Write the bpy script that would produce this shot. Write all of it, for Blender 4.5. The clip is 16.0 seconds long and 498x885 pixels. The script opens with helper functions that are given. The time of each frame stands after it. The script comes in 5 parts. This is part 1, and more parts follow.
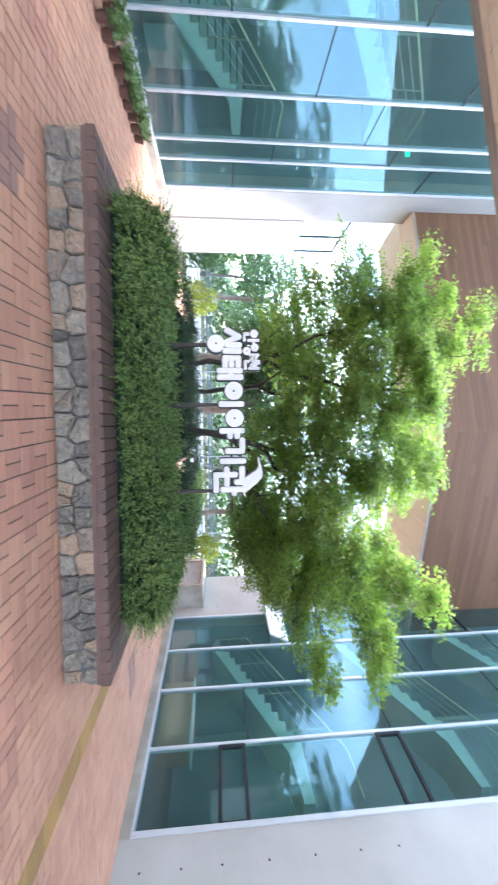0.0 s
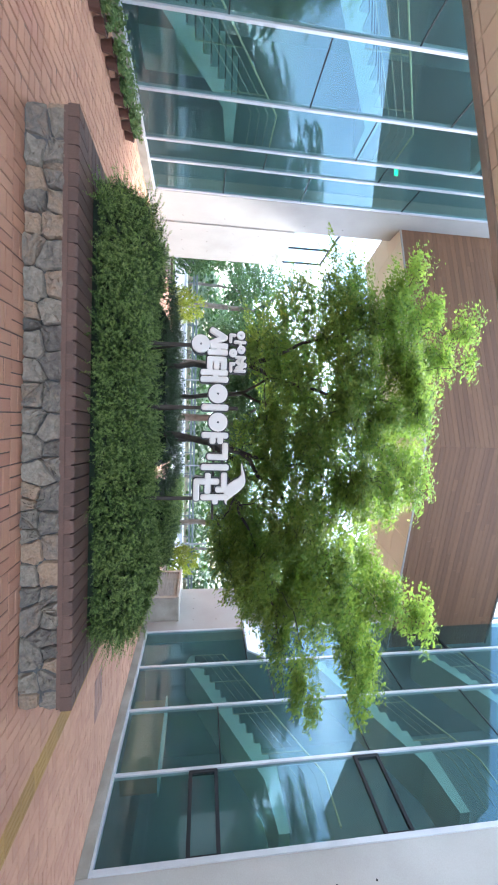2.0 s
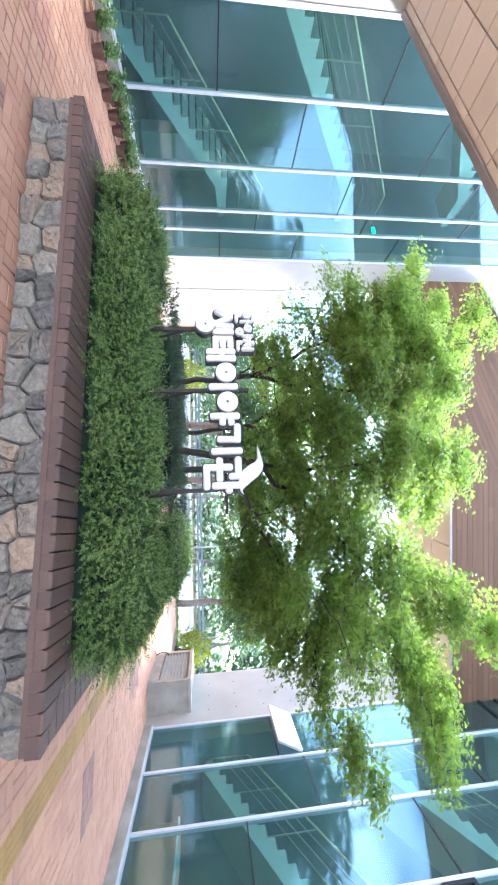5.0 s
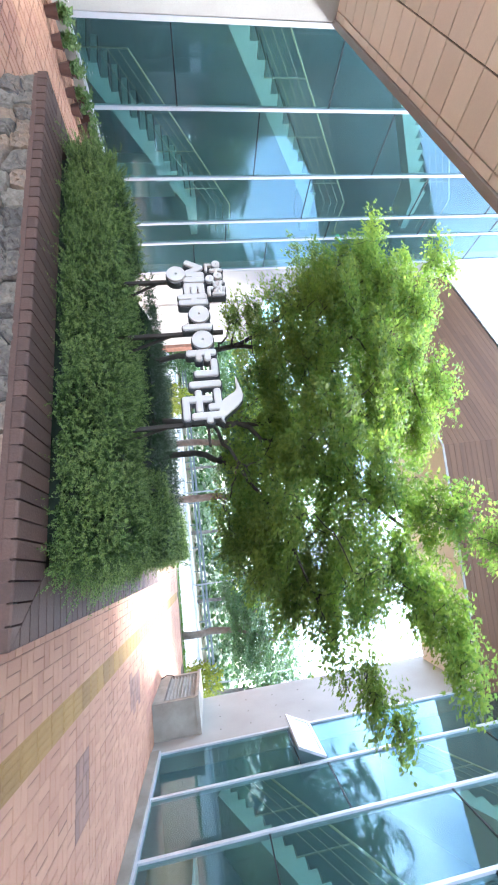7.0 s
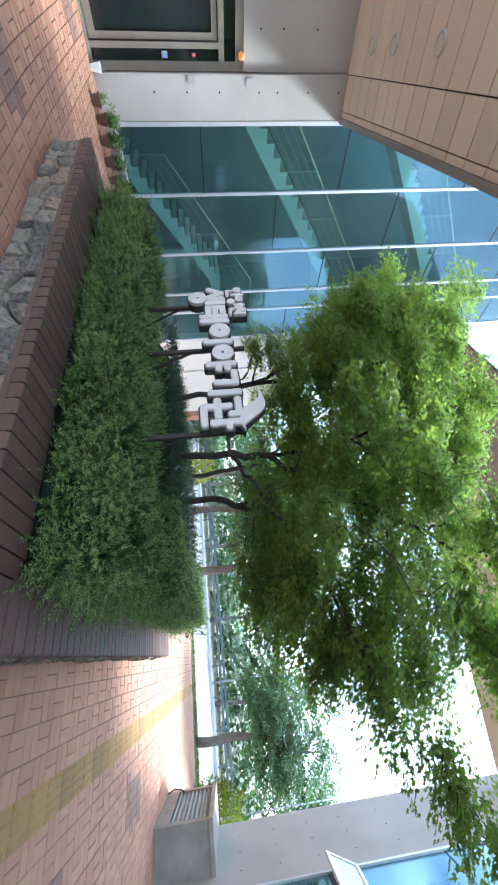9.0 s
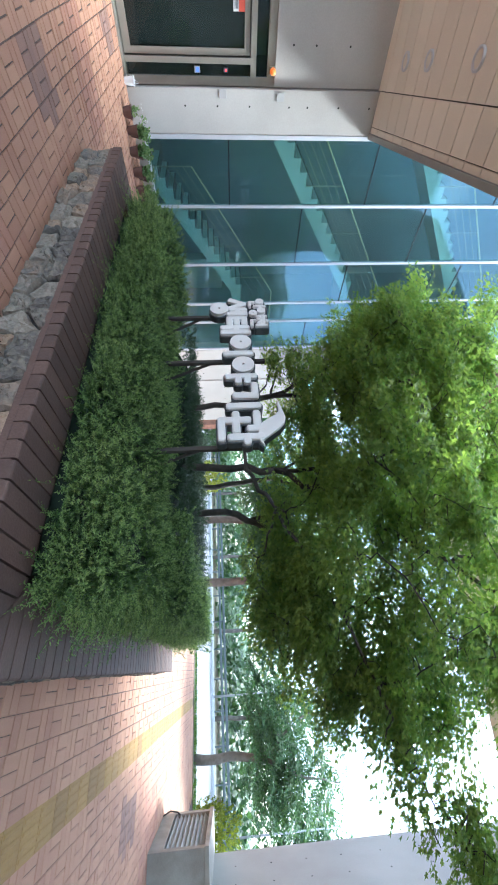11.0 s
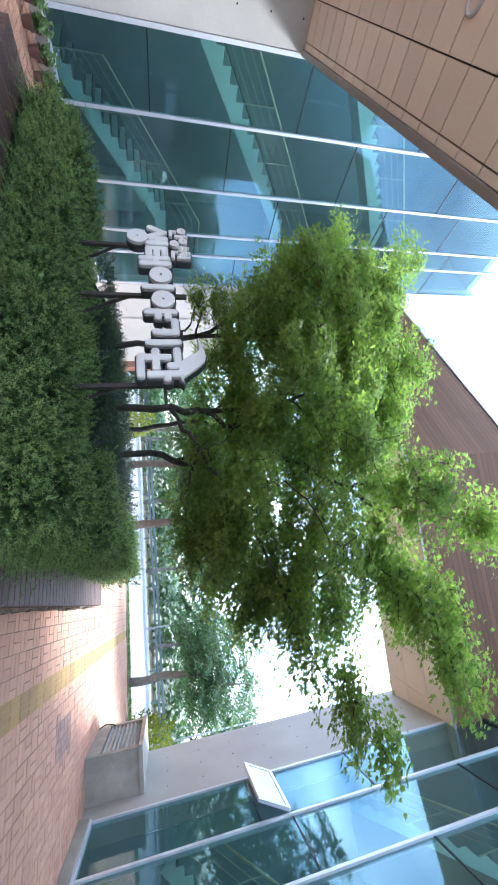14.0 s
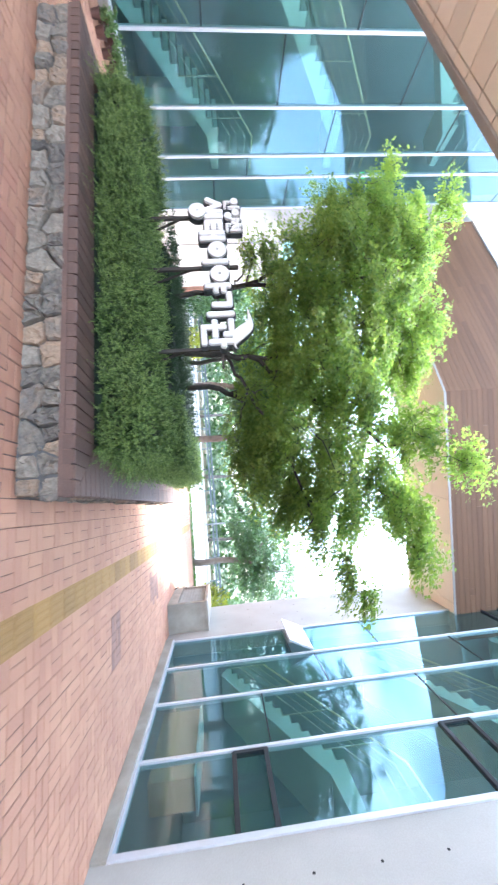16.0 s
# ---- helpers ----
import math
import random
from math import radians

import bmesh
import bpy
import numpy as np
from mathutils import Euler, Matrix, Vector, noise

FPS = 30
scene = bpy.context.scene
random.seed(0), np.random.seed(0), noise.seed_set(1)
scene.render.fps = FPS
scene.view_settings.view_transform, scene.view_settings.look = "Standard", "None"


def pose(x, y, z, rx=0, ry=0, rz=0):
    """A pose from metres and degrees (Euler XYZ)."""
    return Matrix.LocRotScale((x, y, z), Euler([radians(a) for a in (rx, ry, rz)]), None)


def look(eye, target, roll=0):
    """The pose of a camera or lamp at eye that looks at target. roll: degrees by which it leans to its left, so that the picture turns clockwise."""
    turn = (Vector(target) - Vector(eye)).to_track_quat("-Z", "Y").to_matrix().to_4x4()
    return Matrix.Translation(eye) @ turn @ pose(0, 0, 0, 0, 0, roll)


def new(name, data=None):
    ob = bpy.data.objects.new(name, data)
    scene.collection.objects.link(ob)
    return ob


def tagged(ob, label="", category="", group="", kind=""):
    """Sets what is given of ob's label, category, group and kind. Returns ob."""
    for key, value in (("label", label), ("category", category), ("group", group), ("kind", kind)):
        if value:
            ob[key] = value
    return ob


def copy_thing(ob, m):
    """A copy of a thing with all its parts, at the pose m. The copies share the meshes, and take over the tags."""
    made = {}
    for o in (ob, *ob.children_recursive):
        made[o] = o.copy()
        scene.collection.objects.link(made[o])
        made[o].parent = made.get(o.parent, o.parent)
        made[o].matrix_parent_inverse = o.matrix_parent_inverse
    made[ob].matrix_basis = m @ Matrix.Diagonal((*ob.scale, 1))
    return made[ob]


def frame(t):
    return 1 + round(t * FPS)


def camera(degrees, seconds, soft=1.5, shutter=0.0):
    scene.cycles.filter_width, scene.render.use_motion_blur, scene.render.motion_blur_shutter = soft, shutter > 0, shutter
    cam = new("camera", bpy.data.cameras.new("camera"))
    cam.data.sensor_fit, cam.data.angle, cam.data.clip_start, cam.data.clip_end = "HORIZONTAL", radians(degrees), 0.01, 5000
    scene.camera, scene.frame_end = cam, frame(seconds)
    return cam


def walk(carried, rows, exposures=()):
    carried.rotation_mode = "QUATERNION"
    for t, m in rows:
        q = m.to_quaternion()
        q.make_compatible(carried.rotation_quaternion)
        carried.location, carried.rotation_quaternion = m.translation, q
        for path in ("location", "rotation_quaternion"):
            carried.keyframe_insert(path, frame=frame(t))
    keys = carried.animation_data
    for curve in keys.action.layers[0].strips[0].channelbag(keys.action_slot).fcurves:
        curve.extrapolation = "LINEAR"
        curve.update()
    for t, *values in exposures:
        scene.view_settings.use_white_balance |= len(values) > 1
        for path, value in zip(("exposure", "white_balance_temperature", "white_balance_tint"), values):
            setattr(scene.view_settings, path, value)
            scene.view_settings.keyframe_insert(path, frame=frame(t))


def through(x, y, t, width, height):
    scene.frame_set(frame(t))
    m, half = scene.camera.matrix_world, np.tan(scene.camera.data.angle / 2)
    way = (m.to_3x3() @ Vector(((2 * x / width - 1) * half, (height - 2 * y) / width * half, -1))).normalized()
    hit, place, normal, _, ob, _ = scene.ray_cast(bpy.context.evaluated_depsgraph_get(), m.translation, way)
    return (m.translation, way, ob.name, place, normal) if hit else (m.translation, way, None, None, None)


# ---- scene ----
cam = camera(68.1, 16.0, soft=1.9, shutter=0.4)
PATH = [
    (0, (0.382, -0.203, 1.655), (0.469, 1.788, 1.815), 89.1),
    (0.5, (0.384, -0.204, 1.662), (0.504, 1.75, 2.072), 88.8),
    (1, (0.418, -0.202, 1.646), (0.524, 1.781, 1.884), 90.5),
    (1.5, (0.44, -0.141, 1.66), (0.551, 1.851, 1.794), 90.8),
    (2, (0.452, 0.013, 1.663), (0.48, 1.996, 1.917), 91.1),
    (2.5, (0.471, 0.213, 1.663), (0.535, 2.194, 1.926), 89.6),
    (3, (0.589, 0.363, 1.657), (0.577, 2.35, 1.887), 88.8),
    (3.5, (0.866, 0.474, 1.662), (0.738, 2.458, 1.88), 88.7),
    (4, (1.059, 0.609, 1.629), (0.886, 2.599, 1.728), 86.5),
    (4.5, (1.296, 0.72, 1.628), (0.975, 2.687, 1.797), 85.7),
    (5, (1.672, 0.703, 1.611), (1.222, 2.638, 1.84), 88.6),
    (5.2, (1.797, 0.685, 1.63), (1.359, 2.616, 1.912), 88.9),
    (7.3, (2.952, 1.201, 1.709), (2.26, 3.06, 1.962), 84.2),
    (7.5, (3.005, 1.281, 1.649), (2.312, 3.14, 1.898), 86.0),
    (8, (3.121, 1.523, 1.667), (2.302, 3.337, 1.871), 86.0),
    (8.5, (3.259, 1.716, 1.648), (2.265, 3.445, 1.795), 86.4),
    (9, (3.321, 1.8, 1.673), (2.242, 3.473, 1.864), 85.0),
    (9.2, (3.295, 1.844, 1.661), (2.223, 3.526, 1.812), 86.0),
    (11.3, (3.194, 1.883, 1.623), (2.059, 3.526, 1.742), 87.9),
    (11.5, (3.194, 1.884, 1.617), (2.066, 3.533, 1.718), 88.2),
    (12, (3.195, 1.898, 1.625), (2.062, 3.545, 1.692), 87.8),
    (12.5, (3.158, 1.917, 1.613), (1.963, 3.521, 1.61), 86.7),
    (13, (3.135, 1.924, 1.616), (2.017, 3.569, 1.83), 84.1),
    (13.5, (3.265, 1.877, 1.712), (2.389, 3.611, 2.184), 85.8),
    (14, (3.342, 1.796, 1.72), (2.506, 3.549, 2.198), 86.5),
    (14.5, (3.394, 1.595, 1.72), (2.648, 3.417, 2.071), 84.4),
    (15, (3.381, 1.246, 1.664), (2.912, 3.182, 1.85), 82.5),
    (15.5, (3.45, 0.867, 1.646), (2.98, 2.779, 1.998), 84.3),
    (16, (3.427, 0.533, 1.677), (2.994, 2.478, 1.844), 85.7),
]
walk(cam, [(t, look(eye, target, roll)) for t, eye, target, roll in PATH],
     [(0, 2.95, 5650, 8), (1.2, 2.56, 5750, 8), (2.0, 2.59, 5750, 8), (3.5, 2.98, 5750, 9), (4.0, 3.11, 5800, 9), (5.0, 3.19, 5600, 9), (7.5, 2.8, 5650, 8), (9.0, 2.3, 5450, 4),
      (12.5, 2.56, 5400, 3), (13.0, 2.66, 5400, 3), (13.6, 2.38, 5400, 6), (14.5, 2.36, 5430, 8), (15.0, 3.38, 5550, 9), (16.0, 3.25, 5700, 9)])
# ---- light ----
world = bpy.data.worlds.new("sky")
scene.world = world
world.use_nodes = True
wn, wl = world.node_tree.nodes, world.node_tree.links
wn.clear()
w_out = wn.new("ShaderNodeOutputWorld")
w_bg = wn.new("ShaderNodeBackground")
w_sky = wn.new("ShaderNodeTexSky")
w_sky.sky_type = "NISHITA"
w_sky.sun_disc = False
SUN_EL, SUN_AZ = 52.0, 25.0
w_sky.sun_elevation, w_sky.sun_rotation = radians(SUN_EL), radians(SUN_AZ)
w_sky.air_density, w_sky.dust_density, w_sky.ozone_density = 1.0, 1.6, 1.2
w_co = wn.new("ShaderNodeTexCoord")
w_map = wn.new("ShaderNodeMapping")
w_map.inputs["Scale"].default_value = (1.0, 1.0, 2.2)
w_noise = wn.new("ShaderNodeTexNoise")
w_noise.inputs["Scale"].default_value, w_noise.inputs["Detail"].default_value = 1.9, 7.0
w_noise.inputs["Roughness"].default_value = 0.58
w_ramp = wn.new("ShaderNodeValToRGB")
w_ramp.color_ramp.elements[0].position, w_ramp.color_ramp.elements[1].position = 0.46, 0.68
w_mix = wn.new("ShaderNodeMix")
w_mix.data_type = "RGBA"
w_mix.inputs[7].default_value = (11.8, 12.5, 13.5, 1)
wl.new(w_co.outputs["Generated"], w_map.inputs["Vector"])
wl.new(w_map.outputs["Vector"], w_noise.inputs["Vector"])
wl.new(w_noise.outputs["Fac"], w_ramp.inputs["Fac"])
wl.new(w_ramp.outputs["Color"], w_mix.inputs[0])
wl.new(w_sky.outputs["Color"], w_mix.inputs[6])
wl.new(w_mix.outputs[2], w_bg.inputs["Color"])
w_bg.inputs["Strength"].default_value = 0.15
wl.new(w_bg.outputs["Background"], w_out.inputs["Surface"])

sun = new("sun", bpy.data.lights.new("sun", "SUN"))
sun.data.energy, sun.data.angle, sun.data.color = 2.05, radians(12), (1.0, 0.96, 0.89)
sun_from = Vector((math.sin(radians(SUN_AZ)) * math.cos(radians(SUN_EL)), math.cos(radians(SUN_AZ)) * math.cos(radians(SUN_EL)), math.sin(radians(SUN_EL))))
sun.matrix_world = look(sun_from * 60, (0, 6, 0))


# ---- materials ----
def material(name, colour, rough=0.7, spread=0.12, scale=6.0, bump=0.15, metal=0.0, second=None, grain=60.0, per="", stretch=None, spec=0.5, hue=0.5):
    """Principled surface with variation at two scales. second: the other colour; per: 'object' or 'island' adds a hue per piece."""
    m = bpy.data.materials.new(name)
    m.use_nodes = True
    n, l = m.node_tree.nodes, m.node_tree.links
    b = n["Principled BSDF"]
    co = n.new("ShaderNodeTexCoord")
    mp = n.new("ShaderNodeMapping")
    if stretch:
        mp.inputs["Scale"].default_value = stretch
    geo = n.new("ShaderNodeNewGeometry")
    l.new(geo.outputs["Position"], mp.inputs["Vector"])
    big = n.new("ShaderNodeTexNoise")
    big.inputs["Scale"].default_value, big.inputs["Detail"].default_value = scale, 5.0
    fine = n.new("ShaderNodeTexNoise")
    fine.inputs["Scale"].default_value, fine.inputs["Detail"].default_value = grain, 4.0
    for t in (big, fine):
        l.new(mp.outputs["Vector"], t.inputs["Vector"])
    c2 = second or tuple(v * (1 - 2.2 * spread) for v in colour)
    ramp = n.new("ShaderNodeValToRGB")
    ramp.color_ramp.elements[0].position, ramp.color_ramp.elements[1].position = 0.3, 0.7
    ramp.color_ramp.elements[0].color = (*c2, 1)
    ramp.color_ramp.elements[1].color = (*colour, 1)
    source = big.outputs["Fac"]
    if per:
        info = n.new("ShaderNodeObjectInfo") if per == "object" else geo
        rnd = info.outputs["Random"] if per == "object" else geo.outputs["Random Per Island"]
        add = n.new("ShaderNodeMath")
        add.operation = "MULTIPLY_ADD"
        add.inputs[1].default_value, add.inputs[2].default_value = hue, 0.15 - 0.5 * hue
        l.new(rnd, add.inputs[0])
        mixv = n.new("ShaderNodeMath")
        mixv.operation = "MULTIPLY_ADD"
        mixv.inputs[1].default_value = 0.75
        l.new(big.outputs["Fac"], mixv.inputs[0])
        l.new(add.outputs[0], mixv.inputs[2])
        source = mixv.outputs[0]
    l.new(source, ramp.inputs["Fac"])
    val = n.new("ShaderNodeMix")
    val.data_type, val.blend_type = "RGBA", "MULTIPLY"
    val.inputs[0].default_value = min(1.0, spread * 3)
    gr = n.new("ShaderNodeValToRGB")
    gr.color_ramp.elements[0].color, gr.color_ramp.elements[1].color = (0.55, 0.55, 0.55, 1), (1.25, 1.25, 1.25, 1)
    l.new(fine.outputs["Fac"], gr.inputs["Fac"])
    l.new(ramp.outputs["Color"], val.inputs[6])
    l.new(gr.outputs["Color"], val.inputs[7])
    l.new(val.outputs[2], b.inputs["Base Color"])
    b.inputs["Roughness"].default_value, b.inputs["Metallic"].default_value = rough, metal
    b.inputs["Specular IOR Level"].default_value = spec
    if bump:
        bp = n.new("ShaderNodeBump")
        bp.inputs["Strength"].default_value, bp.inputs["Distance"].default_value = bump, 0.01
        l.new(fine.outputs["Fac"], bp.inputs["Height"])
        l.new(bp.outputs["Normal"], b.inputs["Normal"])
    return m


def leafy(name, dark, light, through, rough=0.45, share=0.4):
    """Leaves: a hue per leaf, and light that passes through."""
    m = bpy.data.materials.new(name)
    m.use_nodes = True
    n, l = m.node_tree.nodes, m.node_tree.links
    b = n["Principled BSDF"]
    geo = n.new("ShaderNodeNewGeometry")
    big = n.new("ShaderNodeTexNoise")
    big.inputs["Scale"].default_value = 1.3
    l.new(geo.outputs["Position"], big.inputs["Vector"])
    add = n.new("ShaderNodeMath")
    add.operation = "MULTIPLY_ADD"
    add.inputs[1].default_value = 0.42
    half = n.new("ShaderNodeMath")
    half.operation = "MULTIPLY"
    half.inputs[1].default_value = 0.5
    l.new(big.outputs["Fac"], half.inputs[0])
    l.new(geo.outputs["Random Per Island"], add.inputs[0])
    l.new(half.outputs[0], add.inputs[2])
    ramp = n.new("ShaderNodeValToRGB")
    ramp.color_ramp.elements[0].position, ramp.color_ramp.elements[1].position = 0.2, 0.85
    ramp.color_ramp.elements[0].color, ramp.color_ramp.elements[1].color = (*dark, 1), (*light, 1)
    l.new(add.outputs[0], ramp.inputs["Fac"])
    l.new(ramp.outputs["Color"], b.inputs["Base Color"])
    b.inputs["Roughness"].default_value = rough
    b.inputs["Specular IOR Level"].default_value = 0.3
    tr = n.new("ShaderNodeBsdfTranslucent")
    tint = n.new("ShaderNodeMix")
    tint.data_type, tint.blend_type = "RGBA", "MULTIPLY"
    tint.inputs[0].default_value = 1.0
    tint.inputs[7].default_value = (*through, 1)
    l.new(ramp.outputs["Color"], tint.inputs[6])
    l.new(tint.outputs[2], tr.inputs["Color"])
    mx = n.new("ShaderNodeMixShader")
    mx.inputs[0].default_value = share
    l.new(b.outputs[0], mx.inputs[1])
    l.new(tr.outputs[0], mx.inputs[2])
    l.new(mx.outputs[0], n["Material Output"].inputs["Surface"])
    return m


def glazing(name, tint, base, gloss=(0.9, 0.95, 1.0), haze=0.0):
    """Thin glass: clear with a tint, a pale haze put into its colour, and a mirror by Fresnel."""
    m = bpy.data.materials.new(name)
    m.use_nodes = True
    n, l = m.node_tree.nodes, m.node_tree.links
    n.remove(n["Principled BSDF"])
    tr, gl, fr, mx = (n.new("ShaderNode" + k) for k in ("BsdfTransparent", "BsdfGlossy", "LayerWeight", "MixShader"))
    tr.inputs["Color"].default_value = (*tint, 1)
    gl.inputs["Color"].default_value, gl.inputs["Roughness"].default_value = (*gloss, 1), 0.0
    geo, no, bp = n.new("ShaderNodeNewGeometry"), n.new("ShaderNodeTexNoise"), n.new("ShaderNodeBump")
    no.inputs["Scale"].default_value = 0.9
    bp.inputs["Strength"].default_value, bp.inputs["Distance"].default_value = 0.006, 0.02
    l.new(geo.outputs["Position"], no.inputs["Vector"])
    l.new(no.outputs["Fac"], bp.inputs["Height"])
    l.new(bp.outputs["Normal"], gl.inputs["Normal"])
    fr.inputs["Blend"].default_value = 0.5
    steep, mirror = n.new("ShaderNodeMath"), n.new("ShaderNodeMath")
    steep.operation, mirror.operation = "POWER", "MULTIPLY_ADD"
    steep.inputs[1].default_value = 5.0
    mirror.inputs[1].default_value, mirror.inputs[2].default_value = 1 - base, base
    l.new(fr.outputs["Facing"], steep.inputs[0])
    l.new(steep.outputs[0], mirror.inputs[0])
    # painted haze: a faint teal diffuse share that lifts the dark panes
    veiled, veil = n.new("ShaderNodeMixShader"), n.new("ShaderNodeBsdfDiffuse")
    veil.inputs["Color"].default_value = (0.43, 0.61, 0.63, 1)
    veil_share = n.new("ShaderNodeMapRange")
    veil_share.inputs["To Min"].default_value, veil_share.inputs["To Max"].default_value = 0.5 * haze, 1.5 * haze
    l.new(no.outputs["Fac"], veil_share.inputs["Value"])
    l.new(veil_share.outputs["Result"], veiled.inputs[0])
    l.new(tr.outputs[0], veiled.inputs[1])
    l.new(veil.outputs[0], veiled.inputs[2])
    l.new(mirror.outputs[0], mx.inputs[0])
    l.new(veiled.outputs[0], mx.inputs[1])
    l.new(gl.outputs[0], mx.inputs[2])
    l.new(mx.outputs[0], n["Material Output"].inputs["Surface"])
    return m


def glowing(name, colour, strength):
    m = bpy.data.materials.new(name)
    m.use_nodes = True
    b = m.node_tree.nodes["Principled BSDF"]
    b.inputs["Base Color"].default_value = (*colour, 1)
    b.inputs["Emission Color"].default_value, b.inputs["Emission Strength"].default_value = (*colour, 1), strength
    return m


PAVER_A, PAVER_B = (0.505, 0.277, 0.172), (0.415, 0.211, 0.135)
M_PAVER = material("clay paver", PAVER_A, 0.85, 0.12, 1.1, 0.4, second=PAVER_B, per="object", grain=90, hue=0.32)
M_PAVERS = material("clay pavers", PAVER_A, 0.85, 0.12, 1.1, 0.4, second=PAVER_B, per="island", grain=90, hue=0.32)
M_DARKPAVE = material("dark clay pavers", (0.325, 0.182, 0.132), 0.85, 0.12, 3, 0.4, second=(0.26, 0.15, 0.118), per="island", grain=90)
M_JOINT = material("joint sand", (0.18, 0.12, 0.092), 0.95, 0.2, 8, 0.3)
M_REDPAVE = material("red clay pavers", (0.47, 0.238, 0.155), 0.85, 0.12, 1.5, 0.4, second=(0.39, 0.19, 0.13), per="island", grain=90)
M_TACTILE = material("yellow tactile paver", (0.38, 0.218, 0.06), 0.8, 0.16, 2.5, 0.3, second=(0.28, 0.158, 0.05), per="object")
M_STONE = material("rubble stone", (0.275, 0.23, 0.178), 0.9, 0.33, 14, 1.0, second=(0.125, 0.108, 0.092), per="object", grain=46, spec=0.2)
M_STONE_TAN = material("tan rubble stone", (0.33, 0.23, 0.155), 0.9, 0.33, 14, 1.0, second=(0.18, 0.155, 0.13), per="object", grain=46, spec=0.2)
M_MORTAR = material("mortar", (0.11, 0.105, 0.098), 0.95, 0.2, 12, 0.5)
M_DECK = material("brown stained deck board", (0.135, 0.082, 0.063), 0.7, 0.16, 4, 0.35, second=(0.098, 0.062, 0.050), per="object", spec=0.25, stretch=(1, 1, 1))
M_SOIL = material("planting soil", (0.07, 0.05, 0.035), 0.95, 0.25, 9, 0.9)
M_CONCRETE = material("fair-faced concrete", (0.43, 0.405, 0.365), 0.75, 0.10, 0.9, 0.12, second=(0.355, 0.332, 0.297))
M_GREY = material("grey weathered concrete", (0.385, 0.345, 0.285), 0.85, 0.14, 2.6, 0.4, second=(0.245, 0.215, 0.175))
M_HOLE = material("tie hole", (0.03, 0.028, 0.025), 0.9, 0.1)
M_ALU = material("white aluminium", (0.56, 0.56, 0.575), 0.38, 0.04, 3, 0.03, metal=0.25)
M_DARKALU = material("black window frame", (0.022, 0.024, 0.026), 0.45, 0.05, 3, 0.03, spec=0.2)
M_STEEL = material("dull door steel", (0.36, 0.33, 0.28), 0.42, 0.06, 3, 0.05, metal=0.6)
M_GLASS = glazing("tinted facade glass", (0.73, 0.85, 0.83), 0.054, (0.60, 0.79, 0.93), 0.03)
M_DOORGLASS = glazing("dark door glass", (0.55, 0.58, 0.50), 0.035, haze=0.022)
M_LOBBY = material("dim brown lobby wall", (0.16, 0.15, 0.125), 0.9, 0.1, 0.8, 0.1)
M_ROOM = material("slate green room wall", (0.25, 0.30, 0.305), 0.9, 0.08, 0.7, 0.1, second=(0.20, 0.25, 0.255))
M_ROOMFLOOR = material("room floor", (0.17, 0.17, 0.16), 0.6, 0.1, 0.9, 0.05)
M_STAIR = material("pale green stair", (0.47, 0.58, 0.55), 0.7, 0.06, 1.5, 0.1)
M_TREAD = material("stair tread", (0.14, 0.15, 0.15), 0.7, 0.1, 3, 0.1)
M_WOOD = material("tan counter wood", (0.36, 0.23, 0.13), 0.5, 0.12, 3, 0.1, stretch=(1, 1, 8))
M_RAIL = material("pale painted handrail", (0.40, 0.40, 0.31), 0.45, 0.05, 3, 0.02)
M_HANDRAIL = material("pale yellow handrail", (0.62, 0.58, 0.36), 0.5, 0.05, 3, 0.02)
M_SOFFIT = material("beige soffit panel", (0.70, 0.62, 0.50), 0.5, 0.06, 0.6, 0.06, second=(0.63, 0.555, 0.445), per="island")
M_SOFFITJOINT = material("soffit joint", (0.07, 0.058, 0.047), 0.8, 0.1)
M_TRIM = material("metal fascia", (0.33, 0.30, 0.265), 0.45, 0.08, 2, 0.05, metal=0.3)
M_PLANK = material("brown timber cladding", (0.175, 0.092, 0.05), 0.65, 0.16, 1.3, 0.2, second=(0.135, 0.070, 0.040), per="object", spec=0.25, stretch=(0.35, 0.35, 9), grain=30)
M_STREETBARK = material("grey street tree bark", (0.24, 0.21, 0.18), 0.9, 0.2, 6, 0.6, second=(0.15, 0.13, 0.11))
M_BARK = material("maple bark", (0.085, 0.07, 0.058), 0.9, 0.25, 9, 0.8, second=(0.05, 0.042, 0.036))
M_LEAF = leafy("maple leaf", (0.13, 0.225, 0.078), (0.335, 0.40, 0.115), (1.25, 1.32, 0.66), 0.5, share=0.66)
M_HEDGE = leafy("yew leaf", (0.030, 0.060, 0.016), (0.11, 0.175, 0.042), (1.0, 1.2, 0.5), share=0.2)
M_HEDGETIP = leafy("young yew leaf", (0.115, 0.185, 0.05), (0.33, 0.40, 0.14), (1.0, 1.2, 0.5), share=0.25)
# hedge leaves darkened in colour for the shade under the maples
M_SHADEDHEDGE = leafy("yew leaf with tree shade", (0.014, 0.032, 0.014), (0.045, 0.085, 0.03), (1.0, 1.2, 0.5), share=0.15)
# near-black fill: the shade between the shoots is in this colour
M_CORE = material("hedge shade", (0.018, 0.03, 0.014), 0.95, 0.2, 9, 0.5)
M_SHRUB = leafy("golden shrub leaf", (0.12, 0.17, 0.02), (0.36, 0.38, 0.04), (1.2, 1.2, 0.5), share=0.35)
M_FARLEAF = leafy("roadside leaf", (0.05, 0.11, 0.055), (0.16, 0.25, 0.11), (1.1, 1.2, 0.6), share=0.35)
M_POTLEAF = leafy("pot plant leaf", (0.07, 0.14, 0.04), (0.30, 0.38, 0.17), (1.1, 1.2, 0.6), share=0.3)
